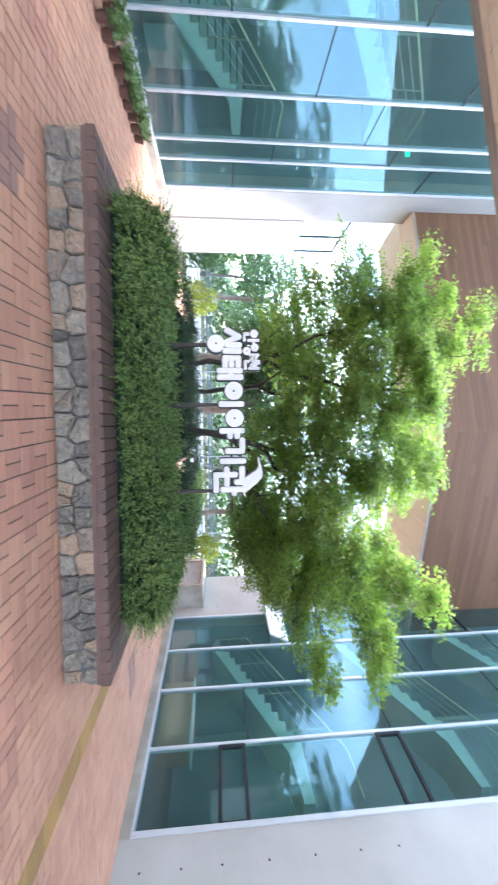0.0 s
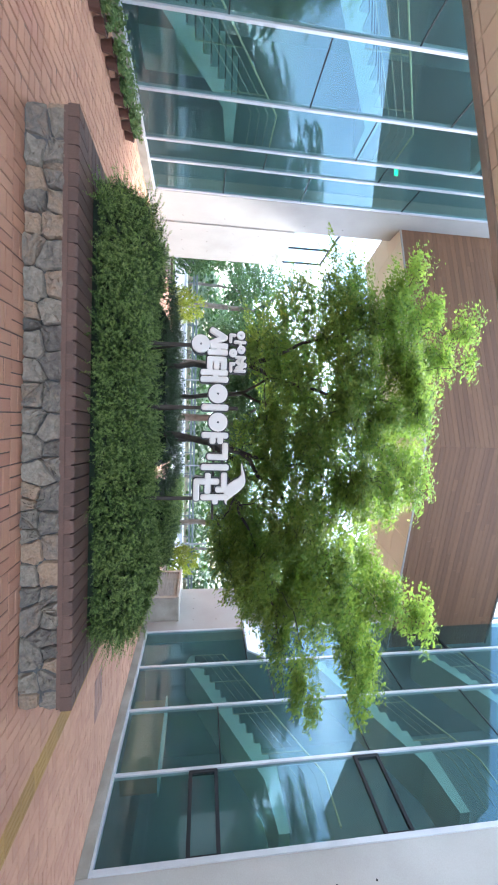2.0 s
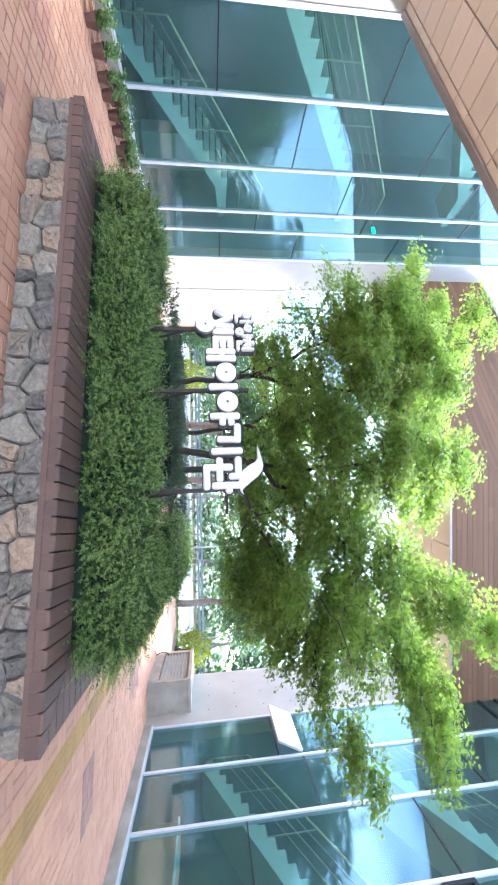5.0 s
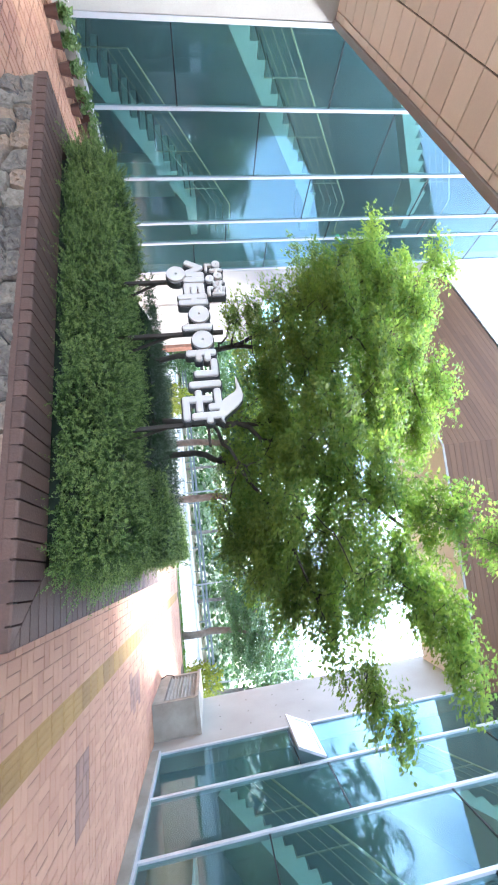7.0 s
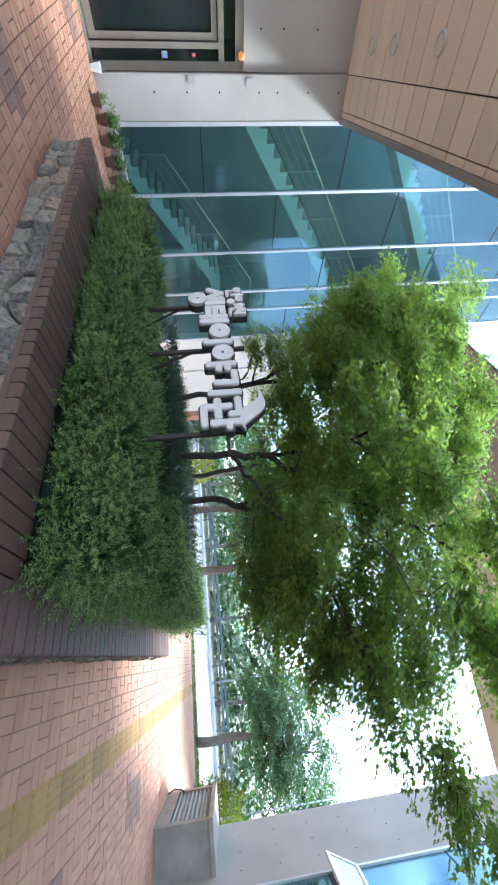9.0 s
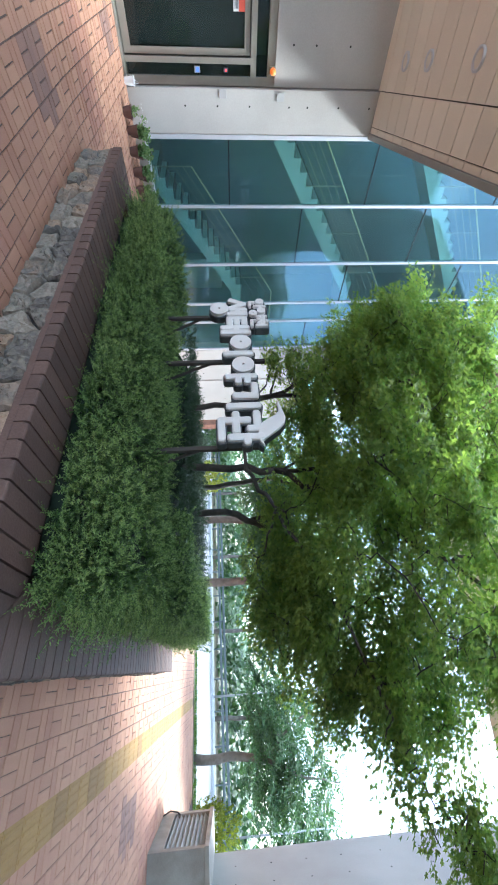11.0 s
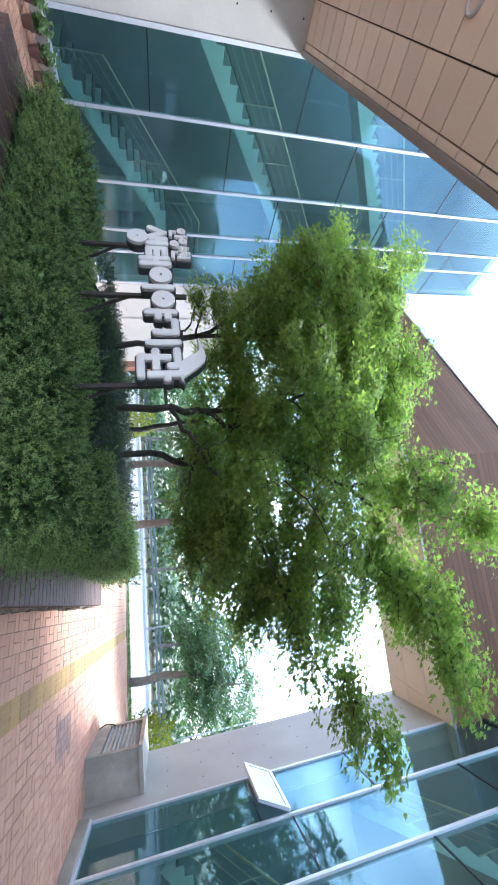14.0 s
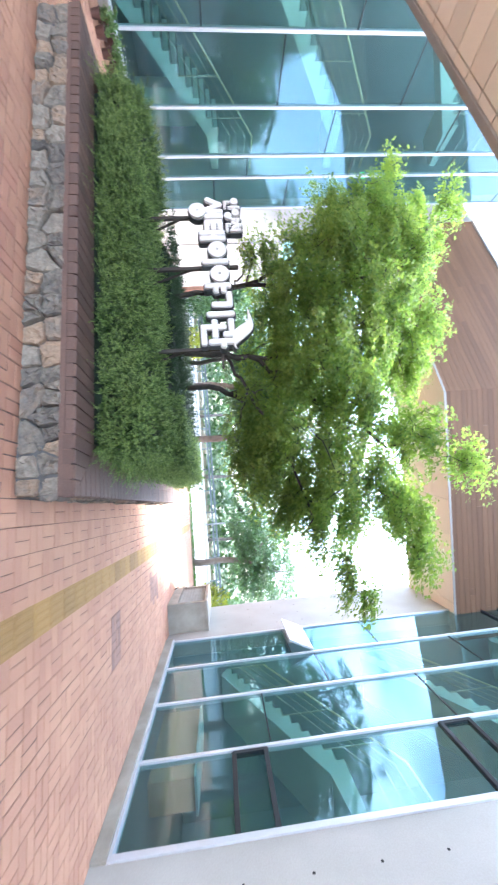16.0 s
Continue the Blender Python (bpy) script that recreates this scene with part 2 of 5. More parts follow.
M_POT = material("brown plastic pot", (0.12, 0.055, 0.04), 0.55, 0.1, 5, 0.05)
M_FLOWER = material("white flower", (0.75, 0.74, 0.7), 0.6, 0.05, 5, 0.0)
M_FACE = material("white sign face", (0.66, 0.63, 0.60), 0.45, 0.03, 2, 0.02)
M_BACK = material("dark grey letter return", (0.055, 0.057, 0.06), 0.5, 0.08, 4, 0.05)
M_POST = material("dark painted post", (0.06, 0.05, 0.042), 0.7, 0.1, 4, 0.05, spec=0.2)
M_LAMP = material("downlight glass", (0.62, 0.56, 0.46), 0.3, 0.03, 3, 0.0)
M_ORANGE = glowing("orange alarm lens", (0.85, 0.20, 0.03), 0.12)
M_RED = glowing("red indicator", (0.9, 0.02, 0.02), 2.0)
M_EXIT = glowing("green exit panel", (0.05, 0.7, 0.3), 0.6)
M_SCREEN = glowing("blue keypad screen", (0.06, 0.12, 0.5), 0.5)
M_PAPER = material("white notice", (0.75, 0.75, 0.73), 0.6, 0.03, 3, 0.0)
M_NOTICERED = material("red notice", (0.65, 0.10, 0.06), 0.6, 0.05, 3, 0.0)
M_INK = material("dark print", (0.08, 0.08, 0.1), 0.6, 0.03, 3, 0.0)
M_LOUVRE = material("beige louvre paint", (0.40, 0.37, 0.32), 0.7, 0.1, 6, 0.1)
M_PLATE = material("grey wall plate", (0.36, 0.35, 0.33), 0.5, 0.05, 3, 0.02)
M_ROAD = material("sunlit asphalt", (0.20, 0.20, 0.20), 0.9, 0.1, 1.2, 0.3, second=(0.16, 0.16, 0.165))
M_KERB = material("granite kerb", (0.50, 0.49, 0.47), 0.8, 0.1, 3, 0.3)
M_EARTH = material("earth and litter", (0.16, 0.12, 0.08), 0.95, 0.2, 0.6, 0.5, second=(0.10, 0.11, 0.05))
M_GRASS = leafy("grass blade", (0.05, 0.12, 0.02), (0.17, 0.27, 0.06), (1.1, 1.2, 0.5), share=0.3)
M_GUARD = material("galvanised guard rail", (0.13, 0.15, 0.15), 0.45, 0.06, 3, 0.03, metal=0.6)
M_BRICKRED = material("red brick wall", (0.36, 0.17, 0.11), 0.85, 0.15, 6, 0.4)
M_POLE = material("grey pole", (0.40, 0.40, 0.39), 0.5, 0.06, 3, 0.02, metal=0.4)


# ---- building tools ----
class Soup:
    """Vertices and faces gathered from many pieces."""

    def __init__(self):
        self.v, self.f, self.m = [], [], []

    def add(self, verts, faces, m=0):
        k = len(self.v)
        self.v.extend(tuple(p) for p in verts)
        self.f.extend(tuple(i + k for i in f) for f in faces)
        self.m.extend([m] * len(faces))

    def box(self, x0, x1, y0, y1, z0, z1, mtx=None, m=0):
        v = [Vector((x, y, z)) for z in (z0, z1) for y in (y0, y1) for x in (x0, x1)]
        if mtx is not None:
            v = [mtx @ p for p in v]
        self.add(v, [(0, 2, 3, 1), (4, 5, 7, 6), (0, 1, 5, 4), (2, 6, 7, 3), (0, 4, 6, 2), (1, 3, 7, 5)], m)

    def tube(self, pts, radii, sides=6, m=0):
        pts = [Vector(p) for p in pts]
        rings = []
        for i, p in enumerate(pts):
            d = (pts[min(i + 1, len(pts) - 1)] - pts[max(i - 1, 0)]).normalized()
            a = d.orthogonal().normalized()
            if i:
                a = (last - d * last.dot(d)).normalized()
            last = a
            b = d.cross(a)
            rings.append([p + radii[i] * (a * math.cos(2 * math.pi * s / sides) + b * math.sin(2 * math.pi * s / sides)) for s in range(sides)])
        f = []
        for i in range(len(pts) - 1):
            for s in range(sides):
                f.append((i * sides + s, i * sides + (s + 1) % sides, (i + 1) * sides + (s + 1) % sides, (i + 1) * sides + s))
        f.append(tuple(reversed(range(sides))))
        f.append(tuple((len(pts) - 1) * sides + s for s in range(sides)))
        self.add([p for r in rings for p in r], f, m)

    def mesh(self, name, mats, smooth=False):
        me = bpy.data.meshes.new(name)
        me.from_pydata(self.v, [], self.f)
        for mt in mats if isinstance(mats, (list, tuple)) else [mats]:
            me.materials.append(mt)
        if any(self.m):
            me.polygons.foreach_set("material_index", self.m)
        if smooth:
            me.polygons.foreach_set("use_smooth", [True] * len(me.polygons))
        me.update()
        return me


def put(name, soup, mats, parent=None, label="", smooth=False, at=None):
    """One mesh object from a Soup, a Mesh or a bmesh, under a thing or a part."""
    if isinstance(soup, Soup):
        me = soup.mesh(name, mats, smooth)
    elif isinstance(soup, bpy.types.Mesh):
        me = soup
    else:
        me = bpy.data.meshes.new(name)
        soup.to_mesh(me)
        soup.free()
        for mt in mats if isinstance(mats, (list, tuple)) else [mats]:
            me.materials.append(mt)
        if smooth:
            me.polygons.foreach_set("use_smooth", [True] * len(me.polygons))
    ob = new(name, me)
    ob.parent = parent
    if at is not None:
        ob.matrix_basis = at
    return tagged(ob, label) if label else ob


def holder(name, m=None, label="", category="", group="", kind=""):
    ob = new(name)
    ob.empty_display_size = 0.2
    if m is not None:
        ob.matrix_basis = m
    return tagged(ob, label, category, group, kind)


def box_bm(x0, x1, y0, y1, z0, z1, bevel=0.0, segments=2):
    bm = bmesh.new()
    bmesh.ops.create_cube(bm, size=1.0, matrix=Matrix.Translation(((x0 + x1) / 2, (y0 + y1) / 2, (z0 + z1) / 2)) @ Matrix.Diagonal((x1 - x0, y1 - y0, z1 - z0, 1)))
    if bevel:
        bmesh.ops.bevel(bm, geom=bm.edges[:], offset=bevel, segments=segments, affect="EDGES", profile=0.6)
    return bm


def cone_bm(r0, r1, h, sides=20, base=0.0):
    bm = bmesh.new()
    bmesh.ops.create_cone(bm, cap_ends=True, segments=sides, radius1=r0, radius2=r1, depth=h, matrix=Matrix.Translation((0, 0, base + h / 2)))
    return bm


def rise(x):
    """The paving climbs a little towards the west wing's doors."""
    return 0.14 * min(1.0, max(0.0, (-2.6 - x) / 3.2))


# ---- ground and paving ----
SKEW = -0.054  # the paving and the planter's east edge run a little west of north
ground = Soup()
ground.add([(-900, -900, -0.09), (900, -900, -0.09), (900, 900, -0.09), (-900, 900, -0.09)], [(0, 1, 2, 3)])
tagged(put("ground", ground, M_EARTH), "bare earth with leaf litter reaching the horizon", "ground", kind="structure")

bed = Soup()
XS = [-6.6, -5.8, -2.6, 7.2]
for a, b in zip(XS, XS[1:]):
    za, zb = rise(a) - 0.008, rise(b) - 0.008
    bed.add([(a, -6, za), (b, -6, zb), (b, 19.6, zb), (a, 19.6, za)], [(0, 1, 2, 3)])
# unseen pale slab to the south, added to bounce light onto the planter
s = Soup()
s.box(-40, 40, -40, -6.0, -0.088, -0.02)
tagged(put("forecourt", s, M_KERB), "unseen pale slab added to bounce light forward", "pavement", kind="structure")
pavement = tagged(put("pavement", bed, M_JOINT), "salmon clay brick paving laid in basket weave", "pavement", kind="structure")

PITCH, GAP = 0.232, 0.005
DARK = [(-2.15, -1.55, 2.6, 3.15), (-5.45, -4.95, 2.7, 3.2), (4.3, 4.9, 9.1, 10.0), (4.5, 5.2, 6.3, 6.75), (-5.2, -4.2, -0.5, 0.4), (4.5, 5.3, 0.5, 2.2), (-3.2, -2.4, 5.5, 6.4)]
RED = [(-1.2, -0.3, 0.6, 2.0), (1.6, 2.6, 0.2, 1.4), (-3.95, -3.2, 2.3, 3.8), (0.0, 1.3, 2.3, 3.4), (-0.6, 0.9, -1.2, 0.4), (2.0, 3.2, 1.9, 2.9), (4.5, 5.6, 10.6, 12.0)]


def paver_mesh(w, d, mats, name):
    s, c = Soup(), 0.006
    x, y = w / 2 - GAP / 2, d / 2 - GAP / 2
    s.add([(-x, -y, -0.02), (x, -y, -0.02), (x, y, -0.02), (-x, y, -0.02), (-x, -y, -c), (x, -y, -c), (x, y, -c), (-x, y, -c), (-x + c, -y + c, 0), (x - c, -y + c, 0), (x - c, y - c, 0), (-x + c, y - c, 0)],
          [(0, 1, 5, 4), (1, 2, 6, 5), (2, 3, 7, 6), (3, 0, 4, 7), (4, 5, 9, 8), (5, 6, 10, 9), (6, 7, 11, 10), (7, 4, 8, 11), (8, 9, 10, 11)])
    return s.mesh(name, mats)


paver_long = paver_mesh(PITCH / 2, PITCH, M_PAVER, "paver_long")
paver_cross = paver_mesh(PITCH, PITCH / 2, M_PAVER, "paver_cross")
rest, dark_rest, red_rest = Soup(), Soup(), Soup()
near = []
rng = random.Random(4)
for i in range(-36, 34):
    for j in range(-26, 86):
        lengthwise = (i + j) % 2 == 0
        for k in (-0.25, 0.25):
            u = (i + 0.5 + (k if lengthwise else 0)) * PITCH
            v = (j + 0.5 + (0 if lengthwise else k)) * PITCH
            x, y = u + 0.232 + SKEW * v, v
            if x < -5.93 or x > 6.9 - 0.12 * (y - 5) + (0.8 if y > 13.2 else 0) or y > 19.4 or y < -6:
                continue
            ts = 3.945 + SKEW * (y - 4.0)
            if ts - 0.165 < x - 0.13 < ts + 0.165:
                continue
            if -2.5 < x < 2.95 + SKEW * (y - 3.7) and 3.75 < y < 9.85:
                continue
            z = rise(x) + rng.uniform(-0.0025, 0.0025)
            dark = any(a < x < b and c < y < d for a, b, c, d in DARK)
            if 3.0 < x < 4.75 and 3.3 < y < 7.4 and not dark:
                near.append((x, y, z, lengthwise, rng.uniform(-0.5, 0.5), rng.uniform(-0.4, 0.4)))
                continue
            w, d = (PITCH / 2, PITCH) if lengthwise else (PITCH, PITCH / 2)
            a, b, c = w / 2 - GAP / 2, d / 2 - GAP / 2, 0.006
            t1, t2 = rng.uniform(-0.0015, 0.0015), rng.uniform(-0.0015, 0.0015)
            q = [(-a, -b, -0.02), (a, -b, -0.02), (a, b, -0.02), (-a, b, -0.02), (-a + c, -b + c, -t1 - t2), (a - c, -b + c, t1 - t2), (a - c, b - c, t1 + t2), (-a + c, b - c, t2 - t1)]
            red = any(a0 < x < a1 and c0 < y < c1 for a0, a1, c0, c1 in RED)
            (dark_rest if dark else red_rest if red else rest).add([(x + p + SKEW * r, y + r, z + s) for p, r, s in q], [(0, 1, 5, 4), (1, 2, 6, 5), (2, 3, 7, 6), (3, 0, 4, 7), (4, 5, 6, 7)])
tagged(put("paving_field", rest, M_PAVERS, pavement), kind="stuff")
tagged(put("dark_paving", dark_rest, M_DARKPAVE, pavement, "dark purple-brown pavers"), kind="stuff")

tagged(put("red_paving", red_rest, M_REDPAVE, pavement, "redder clay pavers"), kind="stuff")

# the tactile guide strip
for k in range(84):
    y = -6 + k * 0.30
    s = Soup()
    s.box(-0.146, 0.146, -0.146, 0.146, -0.02, 0.001)
    for b in range(4):
        x = -0.105 + b * 0.07
        s.add([(x - 0.017, -0.128, 0.001), (x + 0.017, -0.128, 0.001), (x + 0.017, 0.128, 0.001), (x - 0.017, 0.128, 0.001), (x - 0.011, -0.122, 0.006), (x + 0.011, -0.122, 0.006), (x + 0.011, 0.122, 0.006), (x - 0.011, 0.122, 0.006)],
              [(0, 1, 5, 4), (1, 2, 6, 5), (2, 3, 7, 6), (3, 0, 4, 7), (4, 5, 6, 7)])
    if k == 0:
        tactile_mesh = s.mesh("tactile_tile", M_TACTILE)
    put("tactile_tile", tactile_mesh, None, pavement, at=pose(4.075 + SKEW * (y - 4.0), y, 0.002, 0, 0, 3.1))

# ---- planter ----
PX0, PX1, PY0, PY1, PTOP = -2.56, 3.04, 3.67, 9.9, 0.486


def east(y):
    return PX1 + SKEW * (y - PY0)


planter = holder("planter", label="long raised planter of grey rubble stone with brown board seat", category="planter")
core = Soup()
for (ax, ay), (bx, by), nx, ny in (((PX0, PY0), (PX1, PY0), 0, 1), ((PX1, PY0), (east(PY1), PY1), -1, 0), ((PX0, PY1), (PX0, PY0), 1, 0), ((east(PY1), PY1), (PX0, PY1), 0, -1)):
    i = 0.03
    o = 0.42
    core.add([(ax + nx * i, ay + ny * i, -0.02), (bx + nx * i, by + ny * i, -0.02), (bx + nx * i, by + ny * i, 0.36), (ax + nx * i, ay + ny * i, 0.36),
              (ax + nx * o, ay + ny * o, -0.02), (bx + nx * o, by + ny * o, -0.02), (bx + nx * o, by + ny * o, 0.36), (ax + nx * o, ay + ny * o, 0.36)],
             [(0, 1, 2, 3), (5, 4, 7, 6), (3, 2, 6, 7), (0, 3, 7, 4), (1, 5, 6, 2)])
put("wall_core", core, M_MORTAR, planter, "dark mortar between the stones")
soil = Soup()
soil.add([(PX0 + 0.3, PY0 + 0.3, 0.40), (PX1 - 0.3, PY0 + 0.3, 0.40), (east(PY1) - 0.3, PY1 - 0.3, 0.44), (PX0 + 0.3, PY1 - 0.3, 0.44)], [(0, 1, 2, 3)])
put("soil", soil, M_SOIL, planter, "dark planting soil")


def clip_poly(poly, px, py, nx, ny):
    out = []
    for i, a in enumerate(poly):
        b = poly[(i + 1) % len(poly)]
        da, db = (a[0] - px) * nx + (a[1] - py) * ny, (b[0] - px) * nx + (b[1] - py) * ny
        if da <= 0:
            out.append(a)
        if da * db < 0:
            t = da / (da - db)
            out.append((a[0] + t * (b[0] - a[0]), a[1] + t * (b[1] - a[1])))
    return out


def rubble(length, height, seed):
    """Rough stones that fill a strip, as polygons in the wall's plane."""
    r = random.Random(seed)
    seeds, x = [], 0.0
    while x < length:
        w = r.choice((r.uniform(0.15, 0.24), r.uniform(0.22, 0.38)))
        n = 1 if w < 0.22 and r.random() < 0.2 else 2
        for k in range(n):
            seeds.append((x + w * r.uniform(0.3, 0.7), height * (k + 0.5 + r.uniform(-0.24, 0.24)) / n))
        if r.random() < 0.3:
            seeds.append((x + w * r.uniform(0, 1), r.choice((0.05, height - 0.05))))
        x += w
    cells = []
    for i, (sx, sy) in enumerate(seeds):
        poly = [(max(0, sx - 0.3), 0), (min(length, sx + 0.3), 0), (min(length, sx + 0.3), height), (max(0, sx - 0.3), height)]
        for j, (qx, qy) in enumerate(seeds):
            if j != i and abs(qx - sx) < 0.75:
                dx, dy = qx - sx, qy - sy
                d = math.hypot(dx, dy)
                if d < 1e-4:
                    continue
                poly = clip_poly(poly, (sx + qx) / 2 - dx / d * 0.0035, (sy + qy) / 2 - dy / d * 0.0035, dx / d, dy / d)
        if len(poly) > 2:
            cells.append(poly)
    return cells


def stone(poly, depth, r):
    """A stone with a pillowed, slightly uneven face; x along the wall, -y out of it, z up."""
    cx, cz = sum(p[0] for p in poly) / len(poly), sum(p[1] for p in poly) / len(poly)
    ring = []
    for i, a in enumerate(poly):
        p, b = poly[i - 1], poly[(i + 1) % len(poly)]
        ring.append((a[0] * 0.88 + p[0] * 0.12, a[1] * 0.88 + p[1] * 0.12))
        ring.append((a[0] * 0.88 + b[0] * 0.12, a[1] * 0.88 + b[1] * 0.12))
        j = r.uniform(0.0, 0.12)
        mx, mz = (a[0] + b[0]) / 2, (a[1] + b[1]) / 2
        ring.append((mx + (cx - mx) * j, mz + (cz - mz) * j))
    n = len(ring)
    s = Soup()
    bulge = depth * r.uniform(0.6, 1.3)
    tilt = r.uniform(-0.10, 0.10), r.uniform(-0.12, 0.12)
    v = [(x, 0.02, z) for x, z in ring]
    v += [(x, -bulge * 0.45, z) for x, z in ring]
    for f, g in ((0.90, 0.95), (0.62, 1.05), (0.3, 1.05)):
        v += [(cx + (x - cx) * (f + r.uniform(-0.05, 0.05)), -bulge * (g + r.uniform(-0.34, 0.34)) + tilt[0] * (x - cx) * 0.4 + tilt[1] * (z - cz) * 0.4, cz + (z - cz) * f) for x, z in ring]
    faces = []
    for k in range(4):
        faces += [(k * n + i, k * n + (i + 1) % n, (k + 1) * n + (i + 1) % n, (k + 1) * n + i) for i in range(n)]
    faces.append(tuple(4 * n + i for i in range(n)))
    s.add(v, faces)
    return s


for start, angle, length, seed in (((PX0, PY0), 0, PX1 - PX0, 11), ((PX1, PY0), 93.1, PY1 - PY0, 12), ((PX0, PY1), -90, PY1 - PY0, 13)):
    r = random.Random(seed)
    for poly in rubble(length, 0.366, seed):
        put("stone", stone(poly, 0.05, r), M_STONE_TAN if r.random() < 0.36 else M_STONE, planter, at=pose(start[0], start[1], 0.0, 0, 0, angle) @ pose(0, 0.028, 0.0))


SEAT, BOARD = 0.46, 0.127


def slat(length, width, top=PTOP, thick=PTOP - 0.385, nose=0.02):
    """A seat board that runs inward (+y) with a rounded nose."""
    bm = box_bm(0, width, 0, length, top - thick, top)
    edges = [e for e in bm.edges if all(abs(v.co.y) < 1e-5 for v in e.verts) and abs(e.verts[0].co.z - e.verts[1].co.z) < 1e-5]
    bmesh.ops.bevel(bm, geom=edges, offset=nose, segments=3, affect="EDGES", profile=0.5)
    me = bpy.data.meshes.new("seat_board")
    bm.to_mesh(me)
    bm.free()
    me.materials.append(M_DECK)
    return me


boards_full = slat(SEAT, BOARD - 0.013)


def seat_run(x, y, angle, length, ca, cb, slope=1.0):
    """Boards along one side, cut to a mitre at either end."""
    n = int(length / BOARD)
    step = length / n
    for k in range(n):
        a, b = k * step, (k + 1) * step - (0.013 if k < n - 1 else 0.0)
        m = pose(x, y, 0, 0, 0, angle) @ pose(a, -0.035, 0)
        if (not ca or a >= SEAT) and (not cb or length - b >= SEAT):
            put("seat_board", boards_full, None, planter, at=m)
            continue
        w = b - a
        l0 = min(SEAT, a * slope + 0.001) if ca else SEAT
        l1 = min(SEAT, b * slope + 0.001) if ca else SEAT
        if cb:
            l0, l1 = min(l0, length - a + 0.001), max(0.004, min(l1, length - b + 0.001))
        s = Soup()
        z0, z1 = 0.385, PTOP
        s.add([(0, 0, z0), (w, 0, z0), (w, l1, z0), (0, l0, z0), (0, 0, z1 - 0.012), (w, 0, z1 - 0.012), (0, 0.012, z1), (w, 0.012, z1), (w, l1, z1), (0, l0, z1)],
              [(3, 2, 1, 0), (0, 1, 5, 4), (4, 5, 7, 6), (6, 7, 8, 9), (1, 2, 8, 7, 5), (2, 3, 9, 8), (3, 0, 4, 6, 9)])
        put("seat_board", s, M_DECK, planter, at=m)


seat_run(PX0 - 0.03, PY0, 0, PX1 - PX0 + 0.06, True, True)
seat_run(PX1, PY0 - 0.03, 93.1, PY1 - PY0 + 0.03, True, False, 0.89)
seat_run(PX0, PY1, -90, PY1 - PY0 + 0.03, False, True)
for m, ln in ((pose(PX0 - 0.02, PY0, 0), PX1 - PX0 + 0.04), (pose(PX1, PY0 - 0.02, 0, 0, 0, 93.1), PY1 - PY0), (pose(PX0, PY1, 0, 0, 0, -90), PY1 - PY0 + 0.02)):
    put("bearer", box_bm(0, ln, -0.027, 0.05, 0.345, 0.452, 0.006), M_DECK, planter, "dark bearer behind the board noses", at=m)

# ---- near pavers, last of the paving ----
for x, y, z, lengthwise, a, b in near:
    put("paver", paver_long if lengthwise else paver_cross, None, pavement, at=pose(x, y, z, a, b, 3.1))

# ---- wings of the building ----
TOP = 13.5
WESTM = pose(-5.97, 0, 0, 0, 0, 90)       # local x runs north, local y out to the west
EASTM = Matrix.Translation((6.83, 5.42, 0)) @ pose(0, 0, 0, 0, 0, 90 + 7.0)   # local x runs north along the east wing, -y goes inside


def tie_holes(parent, spots, side):
    """Formwork tie holes: flat discs just off the face, the hole's shade in their dark colour."""
    s = Soup()
    for x, z in spots:
        ring = [(x + 0.017 * math.cos(a), side * 0.0035, z + 0.017 * math.sin(a)) for a in [k * math.pi / 4 for k in range(8)]]
        s.add(ring, [tuple(range(8)) if side < 0 else tuple(reversed(range(8)))])
    put("tie_hole", s, M_HOLE, parent, "flat dark discs for the shade in formwork tie holes")


def glass_bay(name, m, u0, u1, z0, z1, transoms, inward, casements=(), depth=0.06, skip=()):
    """One bay of the curtain wall: mullion at u1's side, thin dark joints, panes, casements."""
    bay = holder(name, m, "tall bay of teal-tinted reflective curtain wall glass", "window", kind="structure")
    levels = [z0] + list(transoms) + [z1]
    mull = box_bm(u1 - 0.028, u1 + 0.028, -0.04 if inward > 0 else -0.06, 0.06 if inward > 0 else 0.04, z0 - 0.03, z1, 0.006)
    put("mullion", mull, M_ALU, bay, "slim white aluminium mullion")
    for a, b in zip(levels, levels[1:]):
        if any(abs(a - s) < 0.01 for s in skip):
            continue
        put("pane", box_bm(u0 + 0.03, u1 - 0.03, -0.006, 0.006, a + 0.012, b - 0.012), M_GLASS, bay)
    for z in transoms:
        put("transom", box_bm(u0 + 0.028, u1 - 0.028, -0.012, 0.012, z - 0.011, z + 0.011), M_DARKALU, bay, "thin dark glazing joint")
    for za, zb in casements:
        s = Soup()
        y0, y1 = (-0.045, 0.03)
        w = 0.055
        s.box(u0 + 0.03, u1 - 0.03, y0, y1, za, za + w)
        s.box(u0 + 0.03, u1 - 0.03, y0, y1, zb - w, zb)
        s.box(u0 + 0.03, u0 + 0.03 + w, y0, y1, za + w, zb - w)
        s.box(u1 - 0.03 - w, u1 - 0.03, y0, y1, za + w, zb - w)
        put("casement_frame", s, M_DARKALU, bay, "black opening casement frame")
    return bay


